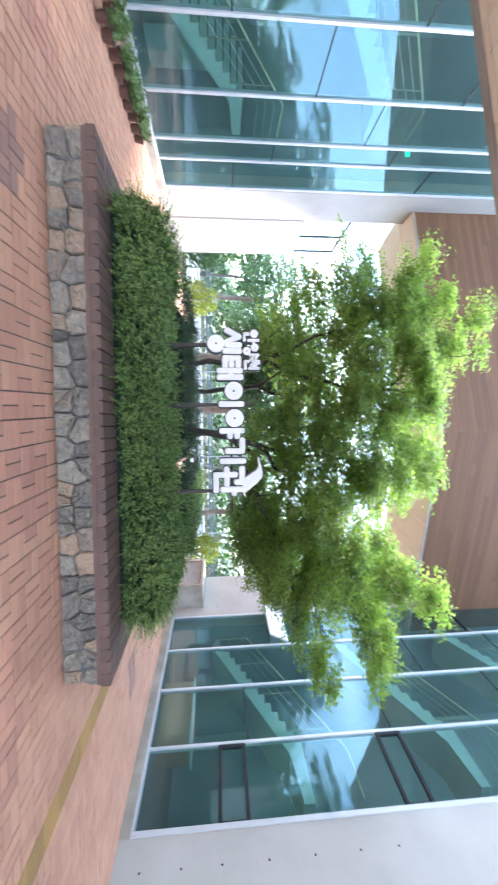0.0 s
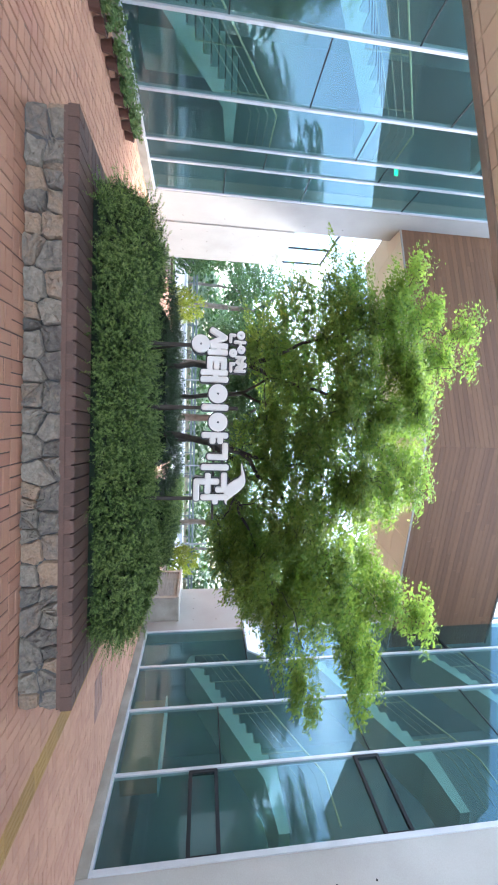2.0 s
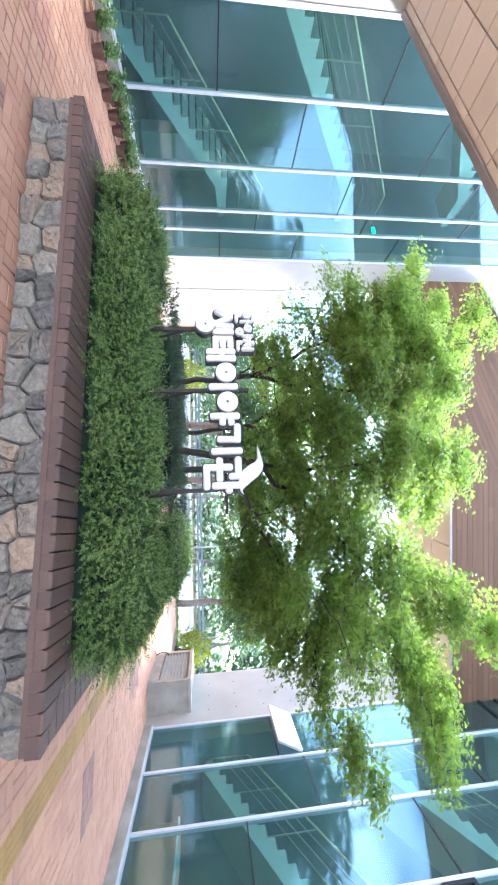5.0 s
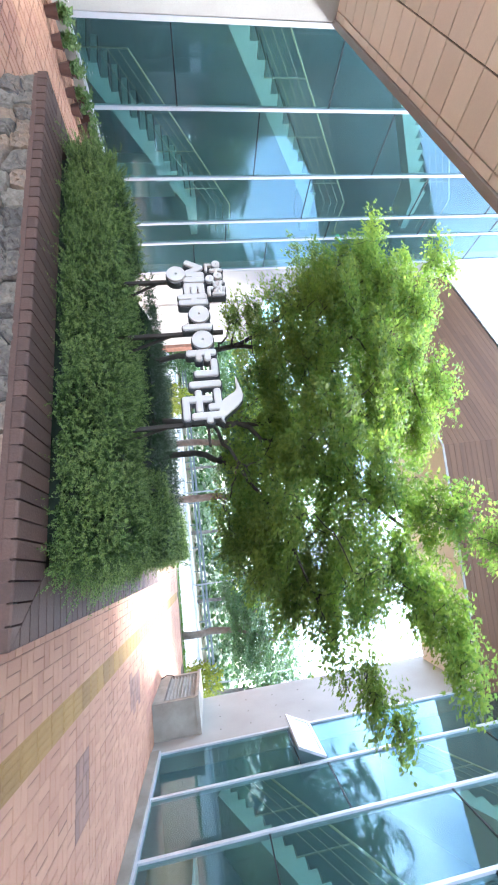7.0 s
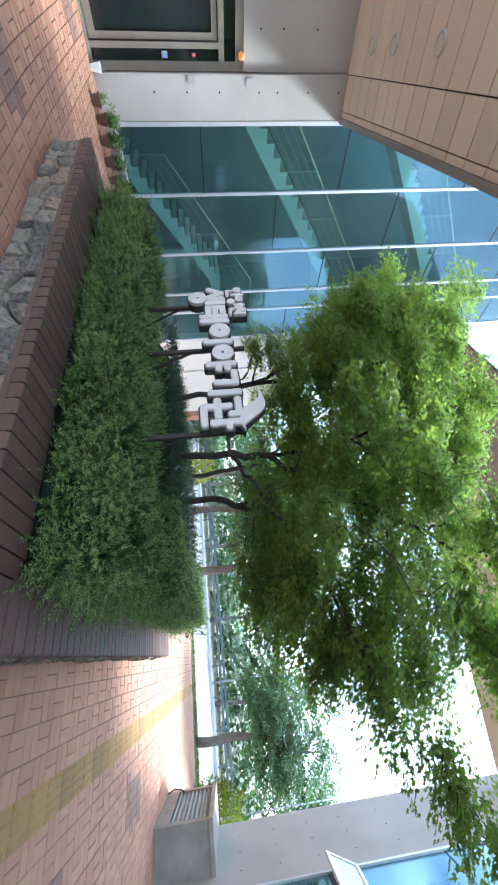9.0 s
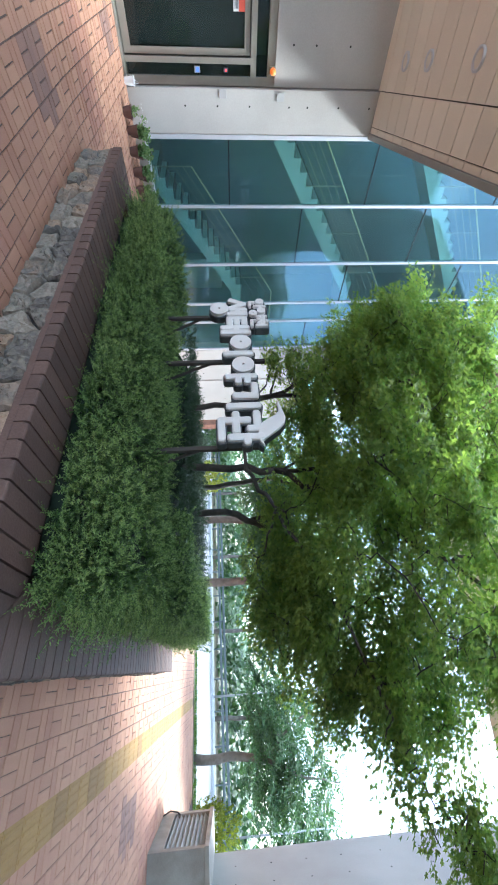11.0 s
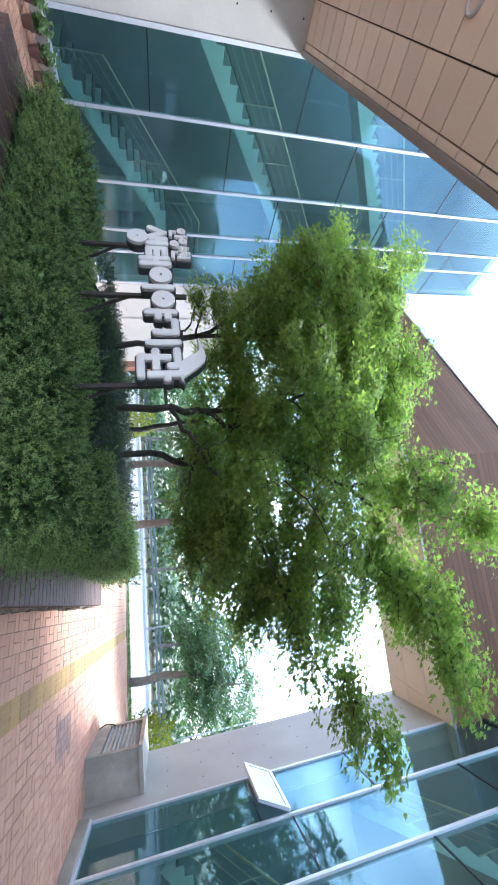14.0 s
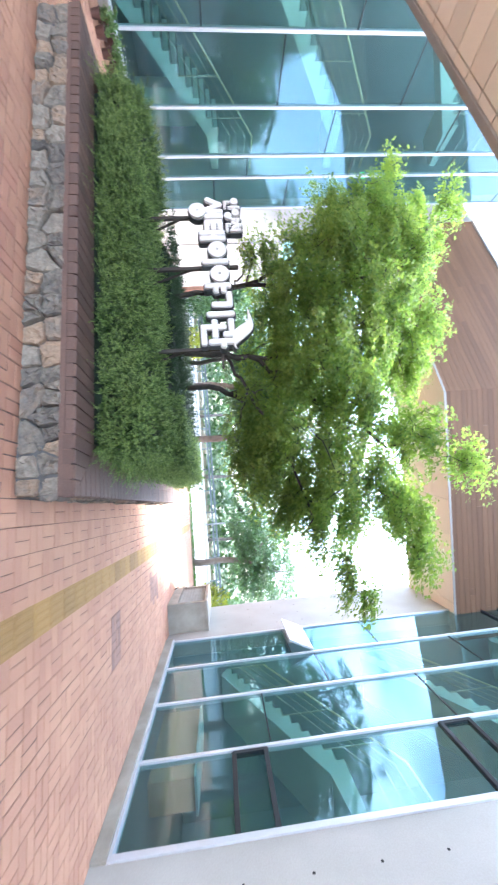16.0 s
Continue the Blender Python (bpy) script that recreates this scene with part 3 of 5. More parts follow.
# west wing
wall_west = holder("wall_west", WESTM, "pale fair-faced concrete wall and piers of the west wing", "wall", kind="structure")
s = Soup()
s.box(3.76, 4.42, -0.06, 0.30, 0.0, TOP)               # pier beside the doors
put("pier", s, M_CONCRETE, wall_west)
s = Soup()
s.box(-6.0, 3.74, 0.02, 0.30, 2.80, TOP)
s.box(-6.0, 0.80, 0.02, 0.30, 0.0, 2.80)
put("wall_panel", s, M_CONCRETE, wall_west)
s = Soup()
s.box(9.90, 11.25, -0.05, 0.35, 0.0, TOP)
put("pier", s, M_CONCRETE, wall_west)
s = Soup()
s.box(11.25, 13.42, -0.08, 0.35, 0.0, 4.40)
put("low_wall", s, M_CONCRETE, wall_west, "pale concrete wall below the terrace")
put("sill", box_bm(4.42, 9.90, -0.10, 0.10, 0.0, 0.31, 0.01), M_GREY, wall_west, "grey concrete sill under the glass")
put("sill_trim", box_bm(4.42, 9.90, -0.075, 0.06, 0.312, 0.345, 0.004), M_ALU, wall_west, "white aluminium sill trim")
put("jamb", box_bm(4.425, 4.50, -0.07, 0.06, 0.345, TOP, 0.005), M_ALU, wall_west, "white aluminium jamb")
tie_holes(wall_west, [(4.0, z) for z in (1.15, 1.75, 2.35, 3.10, 3.45, 4.05, 4.65)], -1 * 18.5)
tie_holes(wall_west, [(x, z) for x in (0.4, 1.2, 2.4, 3.2) for z in (3.1, 3.5, 4.1)], 5.0)
tie_holes(wall_west, [(x, z) for x in (11.6, 12.2, 12.8) for z in (0.9, 1.7, 2.5, 3.3, 4.0)], -24.0)
tie_holes(wall_west, [(10.9, z) for z in (1.0, 2.2, 3.4, 4.6, 5.8)], -15.5)
LEFT = [4.47, 5.735, 7.10, 8.25, 8.86, 9.87]
LT = [(1.95, 5.07, 8.2, 9.7), (3.62, 6.6, 9.72), (5.05, 8.2, 10.6), (3.0, 5.9, 8.8, 11.2), (2.1, 4.2, 7.1, 11.0)]
for k, (a, b) in enumerate(zip(LEFT, LEFT[1:])):
    glass_bay(f"window_{k + 1}", WESTM, a, b, 0.345, TOP, LT[k], 1)
terrace = holder("glass_railing", WESTM, "blue-tinted glass screen in dark frames on the low concrete wall", "railing")
for a, b in ((11.34, 12.34), (12.42, 13.36)):
    put("pane", box_bm(a, b, 0.05, 0.066, 4.45, 5.80), M_GLASS, terrace)
for a in (11.28, 12.35, 13.37):
    put("frame_post", box_bm(a, a + 0.06, 0.03, 0.086, 4.403, 5.86, 0.006), M_DARKALU, terrace, "dark frame post")
put("rail", box_bm(11.26, 13.45, 0.025, 0.091, 5.861, 5.93, 0.008), M_DARKALU, terrace, "dark top rail")

# east wing
wall_east = holder("wall_east", EASTM, "pale fair-faced concrete wall of the east wing", "wall", kind="structure")
s = Soup()
s.box(-11.0, -0.02, -0.35, 0.06, 0.0, TOP)
put("pier", s, M_CONCRETE, wall_east)
s = Soup()
s.box(5.48, 7.75, -0.35, 0.03, 0.0, 10.2)
put("pier", s, M_CONCRETE, wall_east)
put("sill", box_bm(-0.02, 5.48, -0.12, 0.10, 0.0, 0.17, 0.01), M_GREY, wall_east, "grey concrete sill under the glass")
put("sill_trim", box_bm(-0.02, 5.48, -0.08, 0.075, 0.172, 0.21, 0.004), M_ALU, wall_east, "white aluminium sill trim")
put("jamb", box_bm(-0.018, 0.06, -0.06, 0.085, 0.21, TOP, 0.005), M_ALU, wall_east, "white aluminium jamb")
tie_holes(wall_east, [(-0.45 - 0.9 * k, z) for k in range(4) for z in (0.4, 1.0, 1.6, 2.3, 3.0, 3.7, 4.3)], 18.5)
tie_holes(wall_east, [(x, z) for x in (5.95, 6.55, 7.15) for z in (1.5, 2.2, 2.9, 3.6, 4.4, 5.2, 6.0)], 10.0)
RIGHT = [0.03, 1.43, 2.81, 4.09, 5.46]
RT = [(1.55, 2.06, 4.72, 5.22, 8.4), (2.13, 5.10, 8.0), (3.45, 6.6, 9.0), (2.95, 3.45, 5.0, 8.2)]
RC = [((1.55, 2.06), (4.72, 5.22)), (), (), ((8.2, 8.7),)]
for k, (a, b) in enumerate(zip(RIGHT, RIGHT[1:])):
    glass_bay(f"window_{k + 6}", EASTM, a, b, 0.21, TOP, RT[k], -1, RC[k], skip=(2.95,) if k == 3 else ())
vent = holder("awning_window", EASTM @ pose(4.78, 0.02, 3.44, 26, 0, 0), "white-framed awning window pushed open over the paving", "window")
s = Soup()
for x0, x1, z0, z1 in ((-0.63, 0.63, -0.06, 0.0), (-0.63, 0.63, -0.56, -0.50), (-0.63, -0.57, -0.5, -0.06), (0.57, 0.63, -0.5, -0.06)):
    s.box(x0, x1, 0.0, 0.05, z0, z1)
put("sash", s, M_ALU, vent)
# the sky's reflection is put in as a plain white colour
put("pane", box_bm(-0.57, 0.57, 0.02, 0.032, -0.5, -0.06), M_PAPER, vent, "pane coloured white for the sky it reflects")


# ---- rooms behind the glass ----
def room(name, m, u0, u1, side, label):
    """Closed storeys behind a glazed front; side: the local y direction that leads inside."""
    r = holder(name, m, label, "room", kind="structure")
    d0, d1 = sorted((side * 0.36, side * 4.2))
    b0, b1 = sorted((side * 4.2, side * 4.4))
    s = Soup()
    s.box(u0, u1, b0, b1, 0.0, TOP)
    put("back_wall", s, M_ROOM, r)
    for a in (u0 - 0.2, u1):
        s = Soup()
        s.box(a, a + 0.2, d0, d1, 0.0, TOP)
        put("end_wall", s, M_ROOM, r)
    g0, g1 = sorted((side * 0.12, side * 4.2))
    s = Soup()
    s.box(u0, u1, g0, g1, 0.02, 0.14)
    put("room_floor", s, M_ROOMFLOOR, r)
    # unseen roof, added opaque to keep daylight from above out of the hall
    put("unseen_roof", box_bm(u0, u1, d0, d1, TOP - 0.2, TOP), M_ROOM, r)
    return r


def stair(name, m, u0, z0, u1, z1, y0, y1, label):
    """A straight flight: saw-tooth concrete body, dark treads, landing, steel rail with balusters."""
    st = holder(name, m, label, "staircase")
    n = 14
    du, dz = (u1 - u0) / n, (z1 - z0) / n
    prof = []
    for k in range(n):
        prof += [(u0 + k * du, z0 + k * dz), (u0 + k * du, z0 + (k + 1) * dz)]
    end = u1 + (0.95 if du > 0 else -0.95)
    prof += [(u1, z1), (end, z1), (end, z1 - 0.20), (u1, z1 - 0.30), (u0 + du, z0 - 0.12)]
    k = len(prof)
    s = Soup()
    s.add([(u, y0, z) for u, z in prof] + [(u, y1, z) for u, z in prof], [tuple(range(k)), tuple(reversed(range(k, 2 * k)))] + [(i, (i + 1) % k, k + (i + 1) % k, k + i) for i in range(k)])
    put("flight", s, M_STAIR, st, "pale green saw-tooth flight")
    for i in range(n):
        a, b = sorted((u0 + i * du, u0 + (i + 1) * du))
        ya, yb = sorted((y0, y1))
        put("tread", box_bm(a, b, ya + 0.04, yb - 0.04, z0 + (i + 1) * dz + 0.001, z0 + (i + 1) * dz + 0.03), M_TREAD, st)
    for f in (0.35, 0.55, 0.75, 0.95):
        r = Soup()
        r.tube([(u0, y0, z0 + f), (u1, y0, z1 + f), (end, y0, z1 + f)], [0.009 if f < 0.9 else 0.02] * 3, 6)
        put("rail", r, M_HANDRAIL if f > 0.9 else M_RAIL, st, "pale yellow handrail" if f > 0.9 else "steel rail")
    for i in range(0, n + 1, 4):
        r = Soup()
        r.tube([(u0 + i * du, y0, z0 + i * dz), (u0 + i * du, y0, z0 + i * dz + 0.95)], [0.014] * 2, 6)
        put("baluster", r, M_RAIL, st)
    return st


room("room_west", WESTM, 4.42, 9.9, 1, "dim stair hall behind the west glass front")
room("room_east", EASTM, -0.02, 5.48, -1, "dim stair hall behind the east glass front")
for k in range(3):
    stair("staircase", WESTM, 5.35 if k == 0 else 4.6, 0.16 if k == 0 else 3.42 * k - 0.28, 8.6, 2.3 + 3.42 * k, 1.1, 2.1, "pale green concrete stair with steel rails behind glass")
    stair("staircase", EASTM, 5.4, 1.45 + 3.5 * k, 1.75, 3.35 + 3.5 * k, -0.75, -1.75, "pale green concrete stair with steel rails behind glass")
cab = holder("notice_cabinet", WESTM @ pose(8.8, 2.6, 0.14), "pale cabinet standing in the stair hall", "cabinet")
put("body", box_bm(-0.5, 0.5, -0.2, 0.2, 0.0, 1.6, 0.01), M_STAIR, cab)
cab = holder("reception_counter", EASTM @ pose(3.0, -1.0, 0.14), "low timber counter behind the glass", "counter")
put("body", box_bm(-0.9, 0.9, -0.25, 0.25, 0.0, 0.75, 0.01), M_WOOD, cab)
put("top", box_bm(-0.95, 0.95, -0.3, 0.3, 0.75, 0.79, 0.008), M_STAIR, cab)

exit_sign = holder("exit_sign", WESTM @ pose(9.89, 1.13, 6.92), "small green lit exit sign on the stair hall wall", "exit sign")
put("case", box_bm(-0.03, 0.0, -0.15, 0.15, -0.08, 0.08, 0.006), M_PLATE, exit_sign)
put("panel", box_bm(-0.036, -0.031, -0.13, 0.13, -0.06, 0.06), M_EXIT, exit_sign, "lit green panel")

# ---- west doors ----
doors = holder("door_1", WESTM, "glazed double door in a dull steel frame", "door", kind="structure")
s = Soup()
for a, b, z0, z1 in ((3.62, 3.74, 0.14, 2.80), (0.80, 0.90, 0.14, 2.80), (0.90, 3.62, 2.66, 2.80), (0.90, 3.62, 2.36, 2.46), (3.38, 3.46, 0.14, 2.36), (2.08, 2.14, 0.14, 2.36)):
    s.box(a, b, 0.05, 0.16, z0, z1)
put("door_frame", s, M_STEEL, doors)
put("threshold", box_bm(0.8, 3.74, -0.10, 0.2, 0.10, 0.165, 0.006), M_STEEL, doors, "worn steel threshold")
for a, b in ((2.16, 3.36), (0.92, 2.06)):
    s = Soup()
    for x0, x1, z0, z1 in ((a, a + 0.09, 0.18, 2.34), (b - 0.09, b, 0.18, 2.34), (a + 0.09, b - 0.09, 2.25, 2.34), (a + 0.09, b - 0.09, 0.18, 0.30)):
        s.box(x0, x1, 0.08, 0.13, z0, z1)
    leaf = put("door_leaf", s, M_STEEL, doors, "steel door leaf with dark glass")
    put("pane", box_bm(a + 0.09, b - 0.09, 0.10, 0.11, 0.30, 2.25), M_DOORGLASS, leaf)
    h = Soup()
    x = a + 0.16 if a > 2 else b - 0.16
    h.tube([(x, 0.03, 0.75), (x, 0.03, 1.75)], [0.016, 0.016], 8)
    h.tube([(x, 0.03, 0.85), (x, 0.09, 0.85)], [0.01, 0.01], 6)
    h.tube([(x, 0.03, 1.65), (x, 0.09, 1.65)], [0.01, 0.01], 6)
    put("door_handle", h, M_ALU, leaf, "long steel pull bar")
for a, b, z0, z1 in ((3.46, 3.62, 0.2, 2.36), (0.9, 3.62, 2.46, 2.66)):
    put("side_light", box_bm(a, b, 0.10, 0.11, z0, z1), M_DOORGLASS, doors)
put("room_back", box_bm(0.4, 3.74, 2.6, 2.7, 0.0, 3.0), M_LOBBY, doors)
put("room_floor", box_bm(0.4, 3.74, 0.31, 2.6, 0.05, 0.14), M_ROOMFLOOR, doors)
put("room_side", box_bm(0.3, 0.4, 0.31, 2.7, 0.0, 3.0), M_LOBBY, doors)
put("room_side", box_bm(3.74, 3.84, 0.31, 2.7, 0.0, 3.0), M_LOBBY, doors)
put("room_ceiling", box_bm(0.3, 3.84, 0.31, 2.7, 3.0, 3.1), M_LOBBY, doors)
notice = holder("notice", WESTM @ pose(2.72, 0.06, 2.06), "red and white paper notice taped to the door", "notice")
put("sheet", box_bm(-0.13, 0.13, 0.030, 0.034, 0.0, 0.2), M_PAPER, notice)
put("red_band", box_bm(-0.13, 0.13, 0.024, 0.0285, 0.09, 0.2), M_NOTICERED, notice, "red printed band")
for z in (0.02, 0.045, 0.065):
    put("print_bar", box_bm(-0.11, 0.10, 0.026, 0.0285, z, z + 0.012), M_INK, notice)
alarm = holder("alarm_light", WESTM @ pose(3.53, 0.0, 2.76), "small orange alarm light above the door", "alarm light")
bm = cone_bm(0.055, 0.045, 0.07, 16)
bmesh.ops.rotate(bm, verts=bm.verts[:], cent=(0, 0, 0), matrix=Matrix.Rotation(radians(90), 3, "X"))
put("lens", bm, M_ORANGE, alarm, "orange lens", smooth=True)
put("base", box_bm(-0.06, 0.06, 0.0, 0.05, -0.06, 0.06, 0.01), M_STEEL, alarm)
pad = holder("door_keypad", WESTM @ pose(3.54, 0.07, 1.32), "small grey keypad with a blue screen by the door", "keypad")
put("body", box_bm(-0.045, 0.045, 0.0, 0.03, 0.04, 0.14, 0.006), M_PLATE, pad)
put("screen", box_bm(-0.03, 0.03, -0.004, -0.001, 0.07, 0.12), M_SCREEN, pad, "blue lit screen")
red = holder("door_sensor", WESTM @ pose(3.54, 0.07, 1.92), "small black sensor with a red light", "sensor")
put("body", box_bm(-0.03, 0.03, 0.0, 0.03, -0.04, 0.04, 0.004), M_INK, red)
put("indicator", box_bm(-0.012, 0.012, -0.004, -0.001, -0.012, 0.012), M_RED, red, "red indicator light")
for x, z in ((3.83, 1.85), (3.86, 2.92)):
    pl = holder("wall_plate", WESTM @ pose(x, -0.06, z), "small grey service plate on the concrete pier", "wall plate")
    put("cover", box_bm(-0.06, 0.06, -0.02, -0.001, -0.07, 0.07, 0.006), M_PLATE, pl)

# ---- entrance canopy overhead ----
CZ = 4.79
E0, E1, E2 = Vector((-5.92, 4.38)), Vector((0.4, 3.26)), Vector((6.7, 2.15))
ceiling = Soup()


def soffit_panels(soup, p0, p1, z, rows, width, depth_dir, m=0, each=None):
    """Panels laid in rows inward from an edge, with open joints between."""
    d = p1 - p0
    ln = d.length
    d = d / ln
    n = max(1, round(ln / width))
    w = ln / n
    y = 0.0
    for r in rows:
        for k in range(n):
            a, b = k * w + 0.008, (k + 1) * w - 0.008
            c, e = y + 0.008, y + r - 0.008
            if each:
                soup = Soup()
            q = [p0 + d * a + depth_dir * c, p0 + d * b + depth_dir * c, p0 + d * b + depth_dir * e, p0 + d * a + depth_dir * e]
            soup.add([(v.x, v.y, z) for v in q] + [(v.x, v.y, z + 0.03) for v in q], [(0, 1, 2, 3), (7, 6, 5, 4), (0, 4, 5, 1), (1, 5, 6, 2), (2, 6, 7, 3), (3, 7, 4, 0)], m)
            if each:
                each(soup)
        y += r


dl = (E1 - E0).normalized()
dr = (E2 - E1).normalized()
inl, inr = Vector((dl.y, -dl.x)), Vector((dr.y, -dr.x))
soffit_panels(ceiling, E0, E1, CZ, (0.10, 0.52) + (1.2,) * 4, 0.42, inl)
soffit_panels(ceiling, E1, E2, CZ, (0.10, 0.52) + (1.2,) * 4, 0.42, inr)
ceiling.box(-6.3, 7.6, -2.6, 2.1, CZ + 0.031, CZ + 0.35, None, 1)
poly = [(-5.95, 2.1), (E1.x, 2.1), (6.7, 2.1), (E2.x, E2.y), (E1.x, E1.y + 0.005), (E0.x, E0.y)]
ceiling.add([(x, y, CZ + 0.031) for x, y in poly] + [(x, y, CZ + 0.349) for x, y in poly], [(0, 1, 2, 3, 4, 5), (11, 10, 9, 8, 7, 6)] + [(i, (i + 1) % 6, 6 + (i + 1) % 6, 6 + i) for i in range(6)], 1)
tagged(put("ceiling", ceiling, [M_SOFFIT, M_SOFFITJOINT]), "beige metal panel soffit of the entrance canopy", "ceiling", kind="structure")
trim = holder("canopy_fascia", label="grey-brown metal edge of the entrance canopy", category="trim", kind="structure")
for p, q in ((E0, E1), (E1, E2)):
    d = q - p
    m = Matrix.Translation((p.x, p.y, 0)) @ Matrix.Rotation(math.atan2(d.y, d.x), 4, "Z")
    put("fascia", box_bm(0, d.length, 0.0, 0.09, CZ - 0.03, CZ + 0.42, 0.008), M_TRIM, trim, at=m)
lamp0 = None
for k, (a, b) in enumerate(((1.1, 1.0), (2.0, 1.0), (3.4, 1.0), (4.8, 1.0))):
    p = E0 + dl * a + inl * b
    if lamp0 is None:
        lamp0 = holder("downlight", pose(p.x, p.y, CZ), "round white ceiling downlight, switched off", "downlight", "downlights in the canopy")
        r = Soup()
        ring = [(0.12, 0.0), (0.12, -0.025), (0.095, -0.03), (0.085, -0.008)]
        n = 20
        r.add([(c * math.cos(2 * math.pi * i / n), c * math.sin(2 * math.pi * i / n), z) for c, z in ring for i in range(n)], [(j * n + i, j * n + (i + 1) % n, (j + 1) * n + (i + 1) % n, (j + 1) * n + i) for j in range(3) for i in range(n)])
        put("trim_ring", r, M_ALU, lamp0, "white ring", smooth=True)
        put("diffuser", cone_bm(0.086, 0.086, 0.006, 20, -0.012), M_LAMP, lamp0, "dull glass")
    else:
        copy_thing(lamp0, pose(p.x, p.y, CZ))

# ---- timber-clad footbridge ----
BZ0, BZ1 = 7.5, 10.8
B0, B1, B2 = Vector((-6.5, 10.72)), Vector((0.6, 9.02)), Vector((6.9, 10.72))
bridge = holder("footbridge", label="enclosed footbridge clad in brown timber boards, beige underside", category="footbridge")
for p, q, z in ((B0, B1, BZ0), (B1, B2, BZ0 + 0.006)):
    d = (q - p).normalized()
    soffit_panels(None, p, q, z, (0.8, 0.8, 0.8), 0.9, Vector((-d.y, d.x)), each=lambda panel: put("soffit_panel", panel, M_SOFFIT, bridge, "beige metal panel"))
body = Soup()
for p, q, lift in ((B0, B1, 0.0), (B1, B2, 0.007)):
    d = (q - p).normalized()
    b = Vector((-d.y, d.x)) * 2.4
    i = Vector((-d.y, d.x)) * 0.05
    v = [p + i, q + i, q + b, p + b]
    body.add([(w.x, w.y, BZ0 + 0.032 + lift) for w in v] + [(w.x, w.y, BZ1 - lift) for w in v], [(3, 2, 1, 0), (4, 5, 6, 7), (0, 1, 5, 4), (1, 2, 6, 5), (2, 3, 7, 6), (3, 0, 4, 7)])
put("body", body, M_TRIM, bridge)
rng = random.Random(21)
BH = 3.3 / 23
for p, q in ((B0, B1), (B1, B2)):
    d = q - p
    ln = d.length
    m = Matrix.Translation((p.x, p.y, 0)) @ Matrix.Rotation(math.atan2(d.y, d.x), 4, "Z")
    for k in range(round((BZ1 - BZ0) / BH)):
        z = BZ0 + k * BH
        cuts = [0.0] + sorted(rng.uniform(0.8, ln - 0.8) for _ in range(2)) + [ln]
        for a, b in zip(cuts, cuts[1:]):
            s = Soup()
            s.add([(a, 0.049, z), (b - 0.003, 0.049, z), (b - 0.003, 0.049, z + BH), (a, 0.049, z + BH), (a, 0.006, z + 0.004), (b - 0.003, 0.006, z + 0.004), (b - 0.003, 0.0, z + BH - 0.008), (a, 0.0, z + BH - 0.008)],
                  [(0, 1, 5, 4), (1, 2, 6, 5), (2, 3, 7, 6), (3, 0, 4, 7), (4, 5, 6, 7)])
            put("cladding_board", s, M_PLANK, bridge, at=m)
    put("coping", box_bm(-0.02, ln + 0.02, -0.03, 0.25, BZ1 + 0.012 + (0.004 if p is B1 else 0), BZ1 + 0.07 + (0.004 if p is B1 else 0), 0.01), M_TRIM, bridge, "metal coping", at=m)
    put("drip_edge", box_bm(0, ln, -0.012, -0.001, BZ0 - 0.04, BZ0 + 0.02, 0.003), M_TRIM, bridge, "thin metal drip edge", at=m)

# ---- concrete vent box ----
vb = holder("vent_box", pose(5.68, 12.2, 0, 0, 0, 5), "low grey concrete vent box with a louvred side", "vent box")
s = Soup()
hx, hy, hz = 0.43, 0.92, 0.98
s.box(-hx, hx, -hy, -hy + 0.12, 0, hz)
s.box(-hx, hx, hy - 0.12, hy, 0, hz)
s.box(hx - 0.1, hx, -hy + 0.12, hy - 0.12, 0, hz)
s.box(-hx, hx - 0.1, -hy + 0.12, hy - 0.12, 0, 0.25)
put("body", s, M_GREY, vb)
put("cap", box_bm(-hx - 0.03, hx + 0.03, -hy - 0.03, hy + 0.03, hz + 0.002, hz + 0.09, 0.012), M_GREY, vb, "pale concrete cap")
for k in range(8):
    z = 0.29 + k * 0.085
    s = Soup()
    s.add([(-hx + 0.02, -hy + 0.12, z), (-hx + 0.02, hy - 0.12, z), (-hx + 0.10, hy - 0.12, z + 0.07), (-hx + 0.10, -hy + 0.12, z + 0.07), (-hx + 0.03, -hy + 0.12, z - 0.012), (-hx + 0.03, hy - 0.12, z - 0.012), (-hx + 0.11, hy - 0.12, z + 0.058), (-hx + 0.11, -hy + 0.12, z + 0.058)],
          [(0, 1, 2, 3), (7, 6, 5, 4), (0, 4, 5, 1), (2, 6, 7, 3), (0, 3, 7, 4), (1, 5, 6, 2)])
    put("louvre", s, M_LOUVRE, vb, "dull beige louvre blade")
hose = Soup()
hose.tube([(-hx - 0.02, 0.7, 0.0), (-hx - 0.08, 0.72, 0.15), (-hx - 0.05, 0.74, 0.3), (-hx + 0.0, 0.75, 0.36)], [0.014] * 4, 6)
put("pipe", hose, M_POST, vb, "thin dark pipe")

# ---- sign ----
SY = 4.69
sign = holder("sign", pose(0.27, SY, 0), "free-standing sign of raised white letters on dark posts", "sign")


